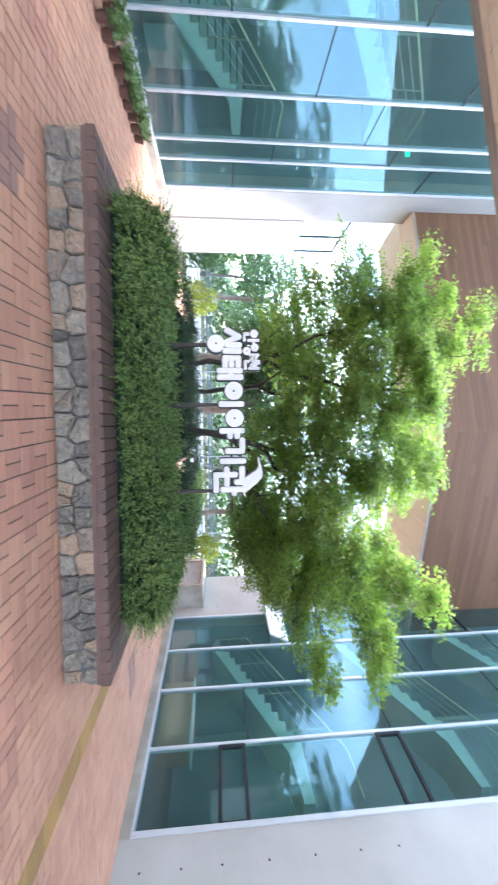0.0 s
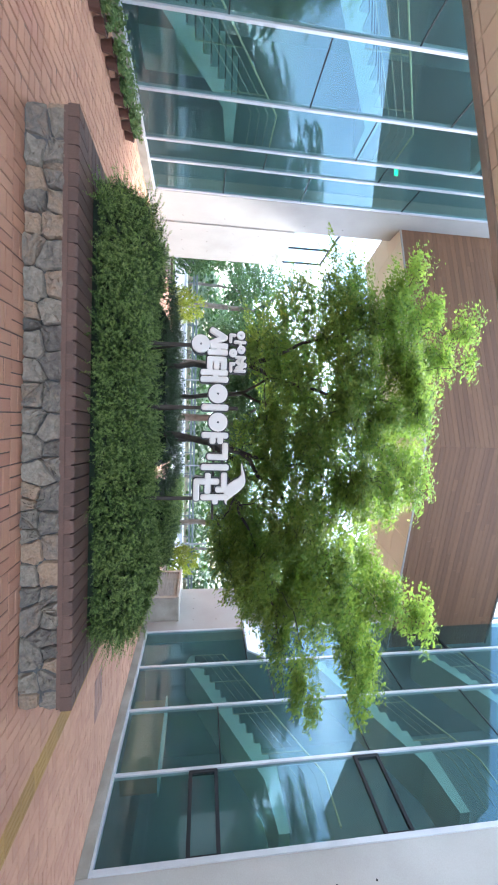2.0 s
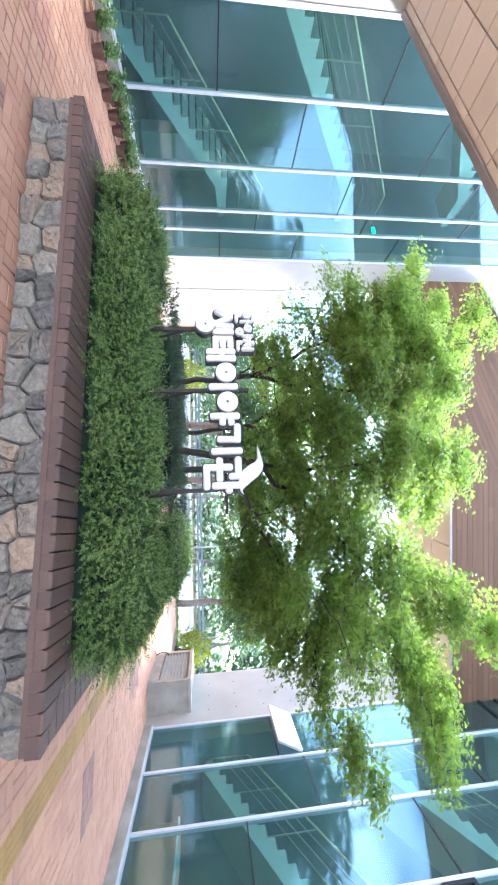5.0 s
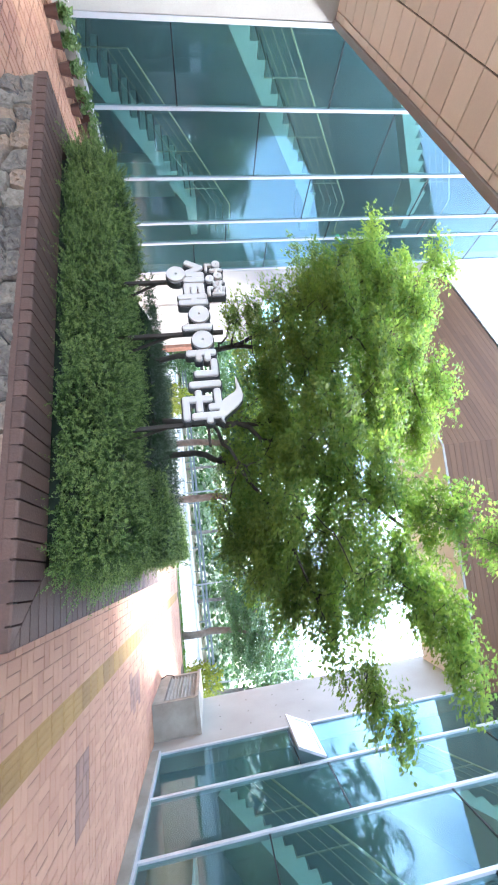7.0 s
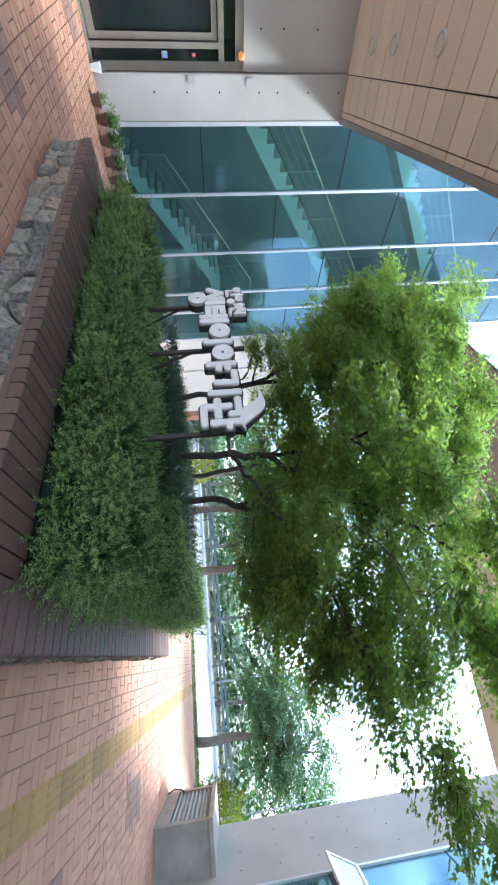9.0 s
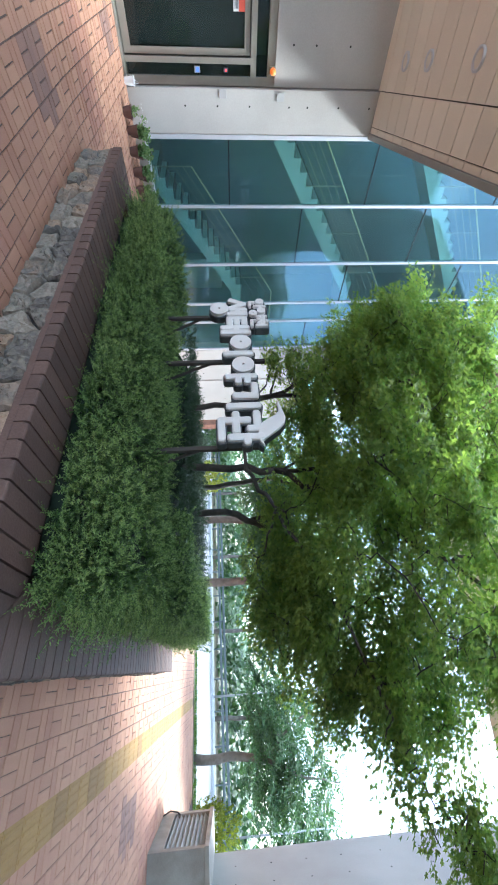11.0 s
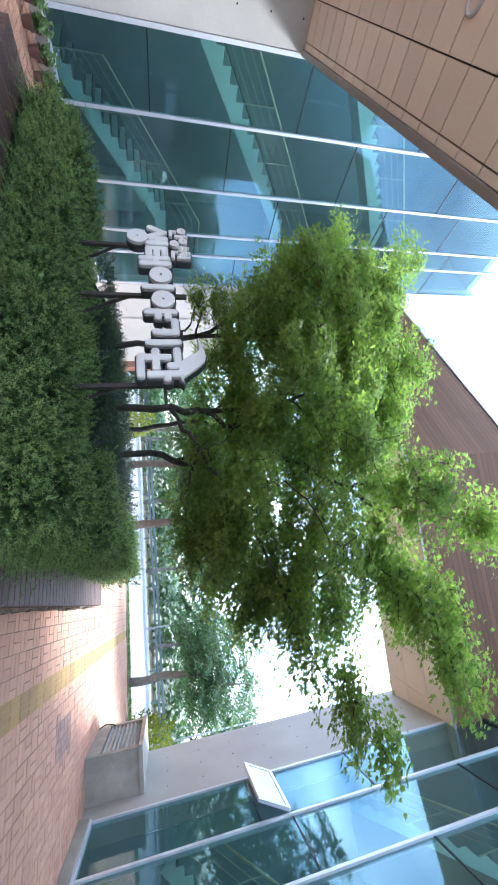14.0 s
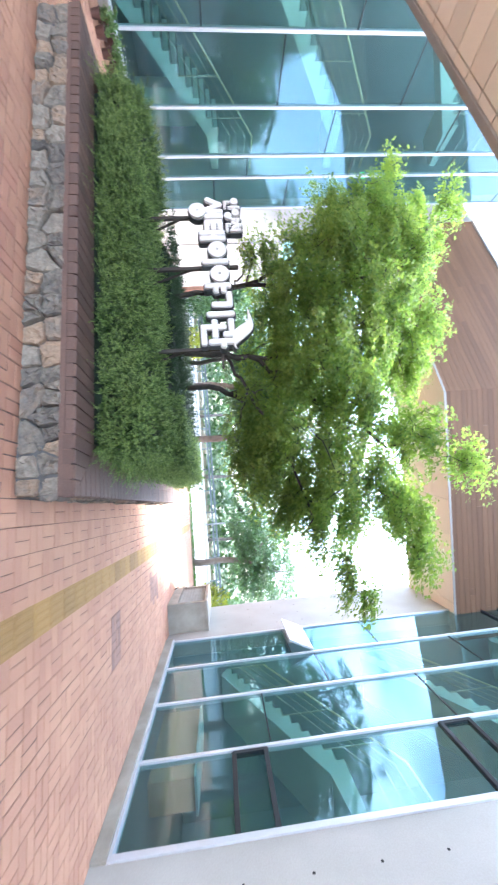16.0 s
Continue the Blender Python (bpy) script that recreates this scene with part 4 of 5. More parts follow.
def capsule(x0, z0, x1, z1, w):
    """Outline of a stroke with rounded ends."""
    a = math.atan2(z1 - z0, x1 - x0)
    r = w / 2
    rr = min(r, 0.62 * r + 0.006)
    ln = math.hypot(x1 - x0, z1 - z0)
    pts = []
    for quarter, (cx, cz) in enumerate(((ln - rr + r, r - rr), (-r + rr, r - rr), (-r + rr, -r + rr), (ln - rr + r, -r + rr))):
        for t in range(5):
            g = radians(90 * quarter + t * 22.5)
            pts.append((cx + rr * math.cos(g), cz + rr * math.sin(g)))
    return [(x0 + p * math.cos(a) - q * math.sin(a), z0 + p * math.sin(a) + q * math.cos(a)) for p, q in pts]


def ring_pts(cx, cz, rx, rz, n=28):
    return [(cx + rx * math.cos(2 * math.pi * k / n), cz + rz * math.sin(2 * math.pi * k / n)) for k in range(n)]


def slab(soup, outline, y0, y1, hole=None, m=0, dome=0.012):
    """An outline in x and z, given thickness from y0 (front) to y1, with a softened front edge."""
    n = len(outline)
    cx, cz = sum(p[0] for p in outline) / n, sum(p[1] for p in outline) / n
    if hole is None:
        inner = []
        for i, (x, z) in enumerate(outline):
            px, pz = outline[i - 1]
            qx, qz = outline[(i + 1) % n]
            tx, tz = qx - px, qz - pz
            l = math.hypot(tx, tz) or 1
            inner.append((x - dome * tz / l, z + dome * tx / l))
        soup.add([(x, y1, z) for x, z in outline] + [(x, y0 + dome * 0.7, z) for x, z in outline] + [(x, y0, z) for x, z in inner],
                 [(i, (i + 1) % n, n + (i + 1) % n, n + i) for i in range(n)] + [(n + i, n + (i + 1) % n, 2 * n + (i + 1) % n, 2 * n + i) for i in range(n)] + [tuple(2 * n + i for i in range(n)), tuple(reversed(range(n)))], m)
    else:
        soup.add([(x, y1, z) for x, z in outline] + [(x, y0, z) for x, z in outline] + [(x, y0, z) for x, z in hole] + [(x, y1, z) for x, z in hole],
                 [(k * n + i, k * n + (i + 1) % n, ((k + 1) % 4) * n + (i + 1) % n, ((k + 1) % 4) * n + i) for k in range(4) for i in range(n)], m)


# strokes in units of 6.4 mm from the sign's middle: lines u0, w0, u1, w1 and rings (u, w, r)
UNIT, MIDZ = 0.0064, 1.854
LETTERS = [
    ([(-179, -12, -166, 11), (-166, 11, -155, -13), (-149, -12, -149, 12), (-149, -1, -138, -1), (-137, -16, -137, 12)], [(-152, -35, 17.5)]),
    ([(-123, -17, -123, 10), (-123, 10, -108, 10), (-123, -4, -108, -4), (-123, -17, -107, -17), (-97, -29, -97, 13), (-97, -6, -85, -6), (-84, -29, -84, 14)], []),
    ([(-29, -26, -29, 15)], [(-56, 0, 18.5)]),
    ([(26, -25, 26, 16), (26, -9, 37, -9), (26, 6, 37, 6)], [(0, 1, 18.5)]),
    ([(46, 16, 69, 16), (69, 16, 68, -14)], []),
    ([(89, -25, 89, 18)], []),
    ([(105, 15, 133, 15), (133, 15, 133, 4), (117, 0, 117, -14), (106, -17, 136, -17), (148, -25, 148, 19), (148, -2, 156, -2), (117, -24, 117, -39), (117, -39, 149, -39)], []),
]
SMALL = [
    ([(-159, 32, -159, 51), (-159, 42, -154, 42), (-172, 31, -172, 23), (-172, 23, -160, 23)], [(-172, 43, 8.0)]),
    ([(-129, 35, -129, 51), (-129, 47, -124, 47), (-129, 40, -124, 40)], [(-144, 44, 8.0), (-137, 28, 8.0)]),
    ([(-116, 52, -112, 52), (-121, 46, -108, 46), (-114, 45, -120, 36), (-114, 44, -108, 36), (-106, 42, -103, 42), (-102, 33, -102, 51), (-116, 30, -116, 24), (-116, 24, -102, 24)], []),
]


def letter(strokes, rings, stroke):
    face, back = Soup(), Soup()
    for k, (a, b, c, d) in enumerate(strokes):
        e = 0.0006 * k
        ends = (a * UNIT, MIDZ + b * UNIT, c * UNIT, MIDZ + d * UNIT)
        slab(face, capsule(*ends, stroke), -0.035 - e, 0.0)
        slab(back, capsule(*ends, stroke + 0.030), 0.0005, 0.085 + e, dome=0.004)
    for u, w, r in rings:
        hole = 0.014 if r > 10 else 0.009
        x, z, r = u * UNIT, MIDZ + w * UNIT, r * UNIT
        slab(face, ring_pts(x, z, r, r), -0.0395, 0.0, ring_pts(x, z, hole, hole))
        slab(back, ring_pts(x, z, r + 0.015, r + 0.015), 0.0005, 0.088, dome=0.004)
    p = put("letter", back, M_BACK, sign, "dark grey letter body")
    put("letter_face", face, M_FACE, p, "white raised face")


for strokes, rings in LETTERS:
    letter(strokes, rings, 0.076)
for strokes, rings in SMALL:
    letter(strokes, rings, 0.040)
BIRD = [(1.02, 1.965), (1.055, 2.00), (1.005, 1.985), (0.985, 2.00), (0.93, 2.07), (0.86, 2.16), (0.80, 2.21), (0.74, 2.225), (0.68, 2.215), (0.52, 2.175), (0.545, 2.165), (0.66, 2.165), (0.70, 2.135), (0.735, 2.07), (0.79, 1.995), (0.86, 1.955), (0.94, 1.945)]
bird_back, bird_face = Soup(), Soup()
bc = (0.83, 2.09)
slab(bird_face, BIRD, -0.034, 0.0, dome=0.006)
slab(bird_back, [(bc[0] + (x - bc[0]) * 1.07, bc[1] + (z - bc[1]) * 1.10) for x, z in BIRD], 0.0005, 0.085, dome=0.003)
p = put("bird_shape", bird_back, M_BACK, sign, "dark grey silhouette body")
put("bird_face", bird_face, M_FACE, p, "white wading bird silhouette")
for x, z in ((-0.98, 1.50), (-0.185, 1.62), (0.98, 1.50)):
    put("post", box_bm(x - 0.022, x + 0.022, 0.085, 0.129, 0.42, z + 0.5, 0.004), M_POST, sign, "dark square steel post")
    s = Soup()
    s.tube([(x, 0.12, z - 0.10), (x + 0.06, 0.55, 0.45)], [0.017, 0.017], 6)
    put("brace", s, M_POST, sign, "dark raking brace")
put("rail", box_bm(-1.15, 1.25, 0.09, 0.12, 1.80, 1.83, 0.004), M_POST, sign, "dark carrier rail")


# ---- hedge ----
def smooth01(t):
    t = min(1.0, max(0.0, t))
    return t * t * (3 - 2 * t)


HX0, HY0, HY1 = -2.22, 4.12, 5.95


def hedge_edge(y):
    return 2.62 + SKEW * (y - HY0)


def hedge_top(x, y):
    """Height of the clipped top: rounded shoulders, a slow swell, higher at the back."""
    e = min(x - HX0, hedge_edge(y) - x, y - HY0, HY1 - y)
    shoulder = math.sqrt(max(0.0, 1 - (1 - min(1.0, max(0.0, e) / 0.45)) ** 2))
    base = 1.0 + 0.09 * smooth01((x - 1.6) / 0.8) + 0.08 * smooth01((-1.2 - x) / 0.8) + 0.08 * noise.noise((x * 0.9, y * 0.9, 0.3)) + 0.05 * noise.noise((x * 2.6, y * 2.6, 4.0))
    return 0.52 + (base - 0.52) * (0.30 + 0.70 * shoulder)


hedge = holder("hedge", label="dense dark green clipped yew hedge filling the planter", category="hedge")
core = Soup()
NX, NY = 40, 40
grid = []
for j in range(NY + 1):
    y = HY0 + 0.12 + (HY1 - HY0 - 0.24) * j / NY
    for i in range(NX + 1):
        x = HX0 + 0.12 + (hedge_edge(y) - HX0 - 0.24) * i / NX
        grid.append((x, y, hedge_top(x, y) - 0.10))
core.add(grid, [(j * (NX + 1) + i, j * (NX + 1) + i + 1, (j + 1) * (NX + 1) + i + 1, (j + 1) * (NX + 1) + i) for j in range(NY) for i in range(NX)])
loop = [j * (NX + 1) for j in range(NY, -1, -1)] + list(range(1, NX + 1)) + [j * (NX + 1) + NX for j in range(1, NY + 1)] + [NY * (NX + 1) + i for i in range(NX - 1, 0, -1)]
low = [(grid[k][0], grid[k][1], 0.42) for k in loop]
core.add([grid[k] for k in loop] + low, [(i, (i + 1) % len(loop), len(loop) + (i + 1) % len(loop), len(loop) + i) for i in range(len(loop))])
put("inner_mass", core, M_CORE, hedge, "solid fill with the shade between shoots in its colour")


def sprig(soup, p, d, length, leaves, size, r, width=0.34, young=2.0):
    """A shoot with narrow leaves set round it."""
    d = d.normalized()
    a = d.orthogonal().normalized()
    b = d.cross(a)
    for k in range(leaves):
        t = (k + r.random()) / leaves
        g = k * 2.4 + r.random()
        out = (a * math.cos(g) + b * math.sin(g))
        w = (out * r.uniform(0.55, 1.0) + d * r.uniform(0.35, 0.9)).normalized()
        s = size * r.uniform(0.7, 1.25)
        o = p + d * length * t - Vector((0, 0, 0.9 * (length * t) ** 2))
        s *= 1.15 - 0.5 * t
        side = w.cross(out + Vector((r.uniform(-0.6, 0.6), r.uniform(-0.6, 0.6), r.uniform(-0.6, 0.6))))
        if side.length < 1e-3:
            side = a
        side = side.normalized() * s * width
        m = o + w * s * 0.5
        soup.add([o, m + side, o + w * s, m - side], [(0, 1, 2, 3)], 1 if t > young else 0)
    if leaves > 30:
        stem = [p + d * length * t - Vector((0, 0, 0.9 * (length * t) ** 2)) for t in (0, 0.5, 0.97)]
        soup.add([q + a * k for q in stem for k in (-0.0015, 0.0015)], [(0, 1, 3, 2), (2, 3, 5, 4)])


r = random.Random(31)
leaves = Soup()
count = 0
while count < 11500:
    # more shoots where the hedge faces the seat and the walk
    pick = r.random()
    if pick < 0.36:
        x, y = r.uniform(HX0, hedge_edge(4.2)), HY0 + abs(r.gauss(0, 0.05))
        z = r.uniform(0.5, hedge_top(x, HY0 + 0.4) - 0.02)
        d = Vector((r.gauss(0, 0.45), -1, r.uniform(0.0, 1.1)))
        y += 0.25 * smooth01((z - 0.85) / 0.35) + 0.05
    elif pick < 0.52:
        y = r.uniform(HY0, HY1 if r.random() < 0.4 else 5.5)
        x = hedge_edge(y) - abs(r.gauss(0, 0.05)) - 0.03
        z = r.uniform(0.5, hedge_top(x - 0.4, y))
        x -= 0.22 * smooth01((z - 0.85) / 0.35)
        d = Vector((1, r.gauss(-0.2, 0.45), r.uniform(0.0, 1.1)))
    elif pick < 0.57:
        y = r.uniform(HY0, HY1)
        x = HX0 + abs(r.gauss(0, 0.05)) + 0.03
        z = r.uniform(0.5, hedge_top(x + 0.4, y))
        d = Vector((-1, r.gauss(-0.2, 0.45), r.uniform(0.0, 1.1)))
    else:
        y = HY0 + (HY1 - HY0) * r.random() ** 1.25
        x = r.uniform(HX0 + 0.05, hedge_edge(y) - 0.05)
        z = hedge_top(x, y) - 0.09
        d = Vector((r.gauss(0, 0.4), r.gauss(-0.15, 0.4), 1))
    long = r.random() < 0.16
    swell = noise.noise((x * 6.5, y * 6.5, z * 6.5))
    if swell < -0.12 and r.random() < 0.6:
        count += 1
        continue
    tuft = 0.45 + 1.25 * max(0.0, 0.4 + swell)
    sprig(leaves, Vector((x, y, z)), d, tuft * (r.uniform(0.20, 0.32) if long else r.uniform(0.10, 0.20)), 46 if long else 26, 0.030, r, 0.17, 0.62 if swell > 0 or long else 0.85)
    count += 1
tagged(put("foliage", leaves, [M_HEDGE, M_HEDGETIP], hedge), kind="stuff")


# the back hedge behind the sign, tree shade in its colour, and the hedge's brighter run along the east side
def back_top(x, y):
    return 1.12 + 0.10 * noise.noise((x * 1.4, y * 1.4, 7.0)) + 0.04 * smooth01((x - 1.3) / 0.5)


def block(name, label, category, left, right, y0, y1, mat, tip, n, seed, sides):
    """Shrubs between two edges: a dark inner mass and shoots on its top and on the sides that show."""
    ob = holder(name, label=label, category=category)
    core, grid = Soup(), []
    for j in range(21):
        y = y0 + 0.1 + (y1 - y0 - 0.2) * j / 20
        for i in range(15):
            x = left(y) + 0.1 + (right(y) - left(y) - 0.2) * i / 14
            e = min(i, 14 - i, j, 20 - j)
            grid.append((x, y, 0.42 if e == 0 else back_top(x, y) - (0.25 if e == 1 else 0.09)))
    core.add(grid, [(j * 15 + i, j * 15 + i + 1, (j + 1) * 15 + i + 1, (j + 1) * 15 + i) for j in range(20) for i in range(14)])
    put("inner_mass", core, M_CORE, ob, "solid fill with the shade between shoots in its colour")
    r = random.Random(seed)
    leaves = Soup()
    for k in range(n):
        y = r.uniform(y0, y1)
        pick = r.random()
        if pick < 0.18:
            y, x = y0 + 0.05, r.uniform(left(y), right(y))
            z, d = r.uniform(0.6, 1.2), Vector((r.gauss(0, 0.4), -1, r.uniform(0.2, 1.0)))
        elif pick < 0.18 + sides:
            x = right(y) - abs(r.gauss(0, 0.05)) - 0.03
            z = r.uniform(0.5, back_top(x, y))
            x -= 0.18 * smooth01((z - 0.9) / 0.35)
            d = Vector((1, r.gauss(0, 0.4), r.uniform(0.2, 1.0)))
        elif pick < 0.26 + sides:
            y, x = y1 - 0.05, r.uniform(left(y), right(y))
            z, d = r.uniform(0.6, 1.2), Vector((r.gauss(0, 0.4), 1, r.uniform(0.2, 1.0)))
        else:
            x = r.uniform(left(y), right(y))
            z, d = back_top(x, y) - 0.08, Vector((r.gauss(0, 0.4), r.gauss(0, 0.4), 1))
        tuft = 0.6 + 0.8 * max(0.0, 0.5 + noise.noise((x * 4.5, y * 4.5, z * 4.5)))
        sprig(leaves, Vector((x, y, z)), d, tuft * r.uniform(0.10, 0.24), 24, 0.031, r, 0.17, 0.65)
    tagged(put("foliage", leaves, [mat, tip], ob), kind="stuff")


block("evergreen_shrubs", "back hedge behind the sign, tree shade put in its leaf colour", "shrub", lambda y: -2.15, lambda y: 1.35, 6.05, 9.5, M_SHADEDHEDGE, M_SHADEDHEDGE, 3400, 33, 0.05)
block("hedge", "bright green yew hedge along the planter's long side", "hedge", lambda y: 1.4, lambda y: hedge_edge(y), 5.85, 9.6, M_HEDGE, M_HEDGETIP, 4200, 34, 0.42)


# ---- trees ----
STAR = [(0.0, 0.0), (-0.34, 0.12), (-0.16, 0.30), (-0.46, 0.56), (-0.13, 0.56), (0.0, 1.0), (0.13, 0.56), (0.46, 0.56), (0.16, 0.30), (0.34, 0.12)]


def maple_leaf(soup, o, tip, up, size):
    """A five-lobed leaf with its blade a little folded."""
    tip = tip.normalized()
    side = tip.cross(up)
    if side.length < 1e-3:
        side = tip.orthogonal()
    side = side.normalized()
    nrm = side.cross(tip)
    soup.add([o + (side * x + tip * y + nrm * (0.22 * abs(x) - 0.12 * y * y)) * size for x, y in STAR], [(0, 1, 2), (0, 2, 3, 4), (0, 4, 5, 6), (0, 6, 7, 8), (0, 8, 9)])


def crown_tree(name, label, limbs, blobs, clumps, per, size, seed, mat, group="", spray=0.42, leaf=maple_leaf, reach=False):
    """limbs: polylines from the trunk; blobs: (x, y, z, radius[, height]) that the crown fills, each with a limb of its own where reach is set; clumps: layered sprays of leaves."""
    r = random.Random(seed)
    tree = holder(name, label=label, category="tree", group=group)
    wood, nodes = Soup(), []

    def limb(pts, r0, r1):
        fine = []
        for a, b in zip(pts, pts[1:]):
            for t in (0, 0.25, 0.5, 0.75):
                q = Vector(a).lerp(Vector(b), t)
                fine.append(q + Vector((r.gauss(0, 0.025), r.gauss(0, 0.025), r.gauss(0, 0.015))) * (1 if fine else 0))
        fine.append(Vector(pts[-1]))
        n = len(fine)
        rad = [r0 + (r1 - r0) * (i / (n - 1)) ** 0.8 for i in range(n)]
        wood.tube(fine, rad, 8 if r0 > 0.03 else 6)
        return list(zip(fine[n // 3:], rad[n // 3:]))

    for step, (pts, r0, r1) in enumerate(limbs):
        nodes += limb(pts, r0 * (0.75 if step else 1.0), r1)
    hub = Vector(limbs[0][0][-1])
    if reach:
        for x, y, z, rad in sorted(blobs, key=lambda b: (Vector(b[:3]) - hub).length):
            p = Vector((x, y, z - 0.2 * rad))
            q, qr = min(nodes, key=lambda n: (n[0] - p).length + 1.5 * max(0.0, n[0].z - p.z + 0.15))
            way = p - q
            bend = q + way * 0.5 + Vector((r.gauss(0, 0.08), r.gauss(0, 0.08), 0.06 - 0.05 * way.length))
            nodes += limb([q, bend, p], min(qr * 0.85, 0.011 + 0.019 * way.length), 0.006)
    spots, thin = [], {}
    total = sum(max(0.23, b[3]) ** 1.8 for b in blobs)
    tries = 0
    while len(spots) < clumps and tries < clumps * 40:
        tries += 1
        pick = r.uniform(0, total)
        for b in blobs:
            pick -= max(0.23, b[3]) ** 1.8
            if pick <= 0:
                break
        g = Vector((r.gauss(0, 1), r.gauss(0, 1), r.gauss(0, 1))).normalized() * r.random() ** 0.40
        p = Vector(b[:3]) + Vector((g.x * b[3], g.y * b[3], g.z * (b[4] if len(b) > 4 else 0.78 * b[3])))
        # layers: sprays gather on shelves that dip outward, with air between them
        shelf = math.sin((p.z + 0.18 * (p - hub).length + 0.35 * noise.noise(p * 0.8)) * 15.0)
        if (shelf < -0.25 or noise.noise(p * 1.7) < -0.2) and r.random() < 0.8:
            continue
        if any((p - q).length < 0.13 for q in spots[-60:]):
            continue
        spots.append(p)
        thin[tuple(p)] = b[3] < 0.3
    spots.sort(key=lambda p: (p - hub).length)
    foliage = Soup()
    for p in spots:
        q, qr = min(nodes, key=lambda n: (n[0] - p).length + (0.5 if n[0].z > p.z + 0.2 else 0))
        ln = (p - q).length
        if ln > 0.05:
            mid = q.lerp(p, 0.5) + Vector((r.gauss(0, 0.06), r.gauss(0, 0.06), 0.10 * ln))
            r0 = min(qr * 0.75, 0.005 + 0.008 * ln)
            wood.tube([q, mid, p], [r0, max(0.0035, r0 * 0.7), 0.003], 4)
            nodes.append((mid, max(0.004, r0 * 0.7)))
            nodes.append((p, 0.004))
        out = (p - Vector((hub.x, hub.y, p.z - 0.4)))
        out = (out.normalized() if out.length > 0.1 else Vector((1, 0, 0)))
        tilt = Vector((out.x * 0.4, out.y * 0.4, 1)).normalized()
        across = tilt.cross(out + Vector((r.gauss(0, 0.5), r.gauss(0, 0.5), 0))).normalized()
        along = across.cross(tilt)
        sp = spray * r.uniform(0.6, 1.3)
        for k in range(round(per * 0.62) if thin[tuple(p)] else per):
            g, d = r.uniform(0, 2 * math.pi), sp * r.random() ** 0.6
            fore = math.cos(g)
            rad = along * fore * 1.45 + across * math.sin(g) * (0.65 - 0.3 * fore)
            o = p + rad * d + tilt * r.gauss(0, 0.03) - Vector((0, 0, 0.35 * d * d))
            tip = rad * r.uniform(0.3, 0.8) + out * 0.35 + Vector((r.gauss(0, 0.4), r.gauss(0, 0.4), r.uniform(-0.9, -0.05)))
            up = tilt + Vector((r.gauss(0, 0.45), r.gauss(0, 0.45), r.gauss(0, 0.2)))
            leaf(foliage, o, tip, up, size * r.uniform(0.65, 1.2))
    put("trunk", wood, M_BARK if leaf is maple_leaf else M_STREETBARK, tree, "dark forked trunk with thin branches" if leaf is maple_leaf else "grey trunk with spreading limbs", smooth=True)
    tagged(put("crown", foliage, mat, tree, "fresh green palmate leaves" if leaf is maple_leaf else ""), kind="stuff")
    return tree


EAST_CROWN = [(1.0, 4.9, 4.6, 0.42), (1.1, 4.3, 3.7, 0.42), (1.1, 5.4, 2.8, 0.45), (1.2, 5.8, 3.8, 0.5), (1.3, 4.9, 3.8, 0.45), (1.3, 5.7, 4.7, 0.45), (1.5, 4.3, 3.05, 0.4),
              (1.6, 5.9, 2.4, 0.42), (1.8, 4.7, 2.75, 0.36), (1.9, 5.6, 3.3, 0.5), (2.2, 4.5, 3.4, 0.45), (2.2, 5.5, 4.1, 0.45), (2.35, 4.8, 2.6, 0.36)]
EAST_TIPS = [(2.4, 5.4, 2.5, 0.42), (2.6, 4.7, 4.1, 0.4), (2.6, 5.8, 3.5, 0.45), (2.7, 5.8, 2.35, 0.42), (2.8, 4.4, 2.95, 0.38), (2.95, 4.8, 4.75, 0.3), (3.0, 5.1, 3.6, 0.4), (3.2, 5.7, 2.95, 0.4),
             (3.4, 5.6, 4.1, 0.38), (3.5, 4.9, 3.9, 0.36), (3.95, 5.2, 4.2, 0.25), (4.0, 4.8, 3.9, 0.2)]
EAST_SKIRT = [(2.45, 6.2, 3.0, 0.36), (2.75, 6.4, 3.5, 0.36), (1.9, 6.4, 2.0, 0.28), (2.4, 6.3, 2.05, 0.32), (2.9, 6.2, 2.2, 0.3), (3.25, 6.1, 2.55, 0.3), (3.3, 6.4, 3.2, 0.36), (3.55, 5.55, 2.85, 0.28),
              (3.9, 5.45, 3.05, 0.26), (4.15, 5.4, 3.18, 0.22), (4.36, 5.36, 3.3, 0.2), (4.5, 5.32, 3.38, 0.16)]
WEST_CROWN = [(-2.0, 5.9, 4.9, 0.4), (-1.7, 5.8, 4.0, 0.45), (-1.5, 5.8, 5.4, 0.38), (-1.4, 5.7, 4.8, 0.45), (-1.3, 5.2, 4.4, 0.42), (-1.1, 5.7, 3.7, 0.45), (-0.8, 5.7, 5.4, 0.42), (-0.7, 5.8, 2.8, 0.4),
              (-0.6, 5.1, 4.6, 0.45), (-0.5, 4.8, 3.8, 0.45), (-0.4, 5.8, 4.1, 0.45), (-0.3, 5.3, 3.1, 0.42), (-0.85, 5.8, 2.42, 0.2), (-1.2, 6.1, 2.65, 0.22)]
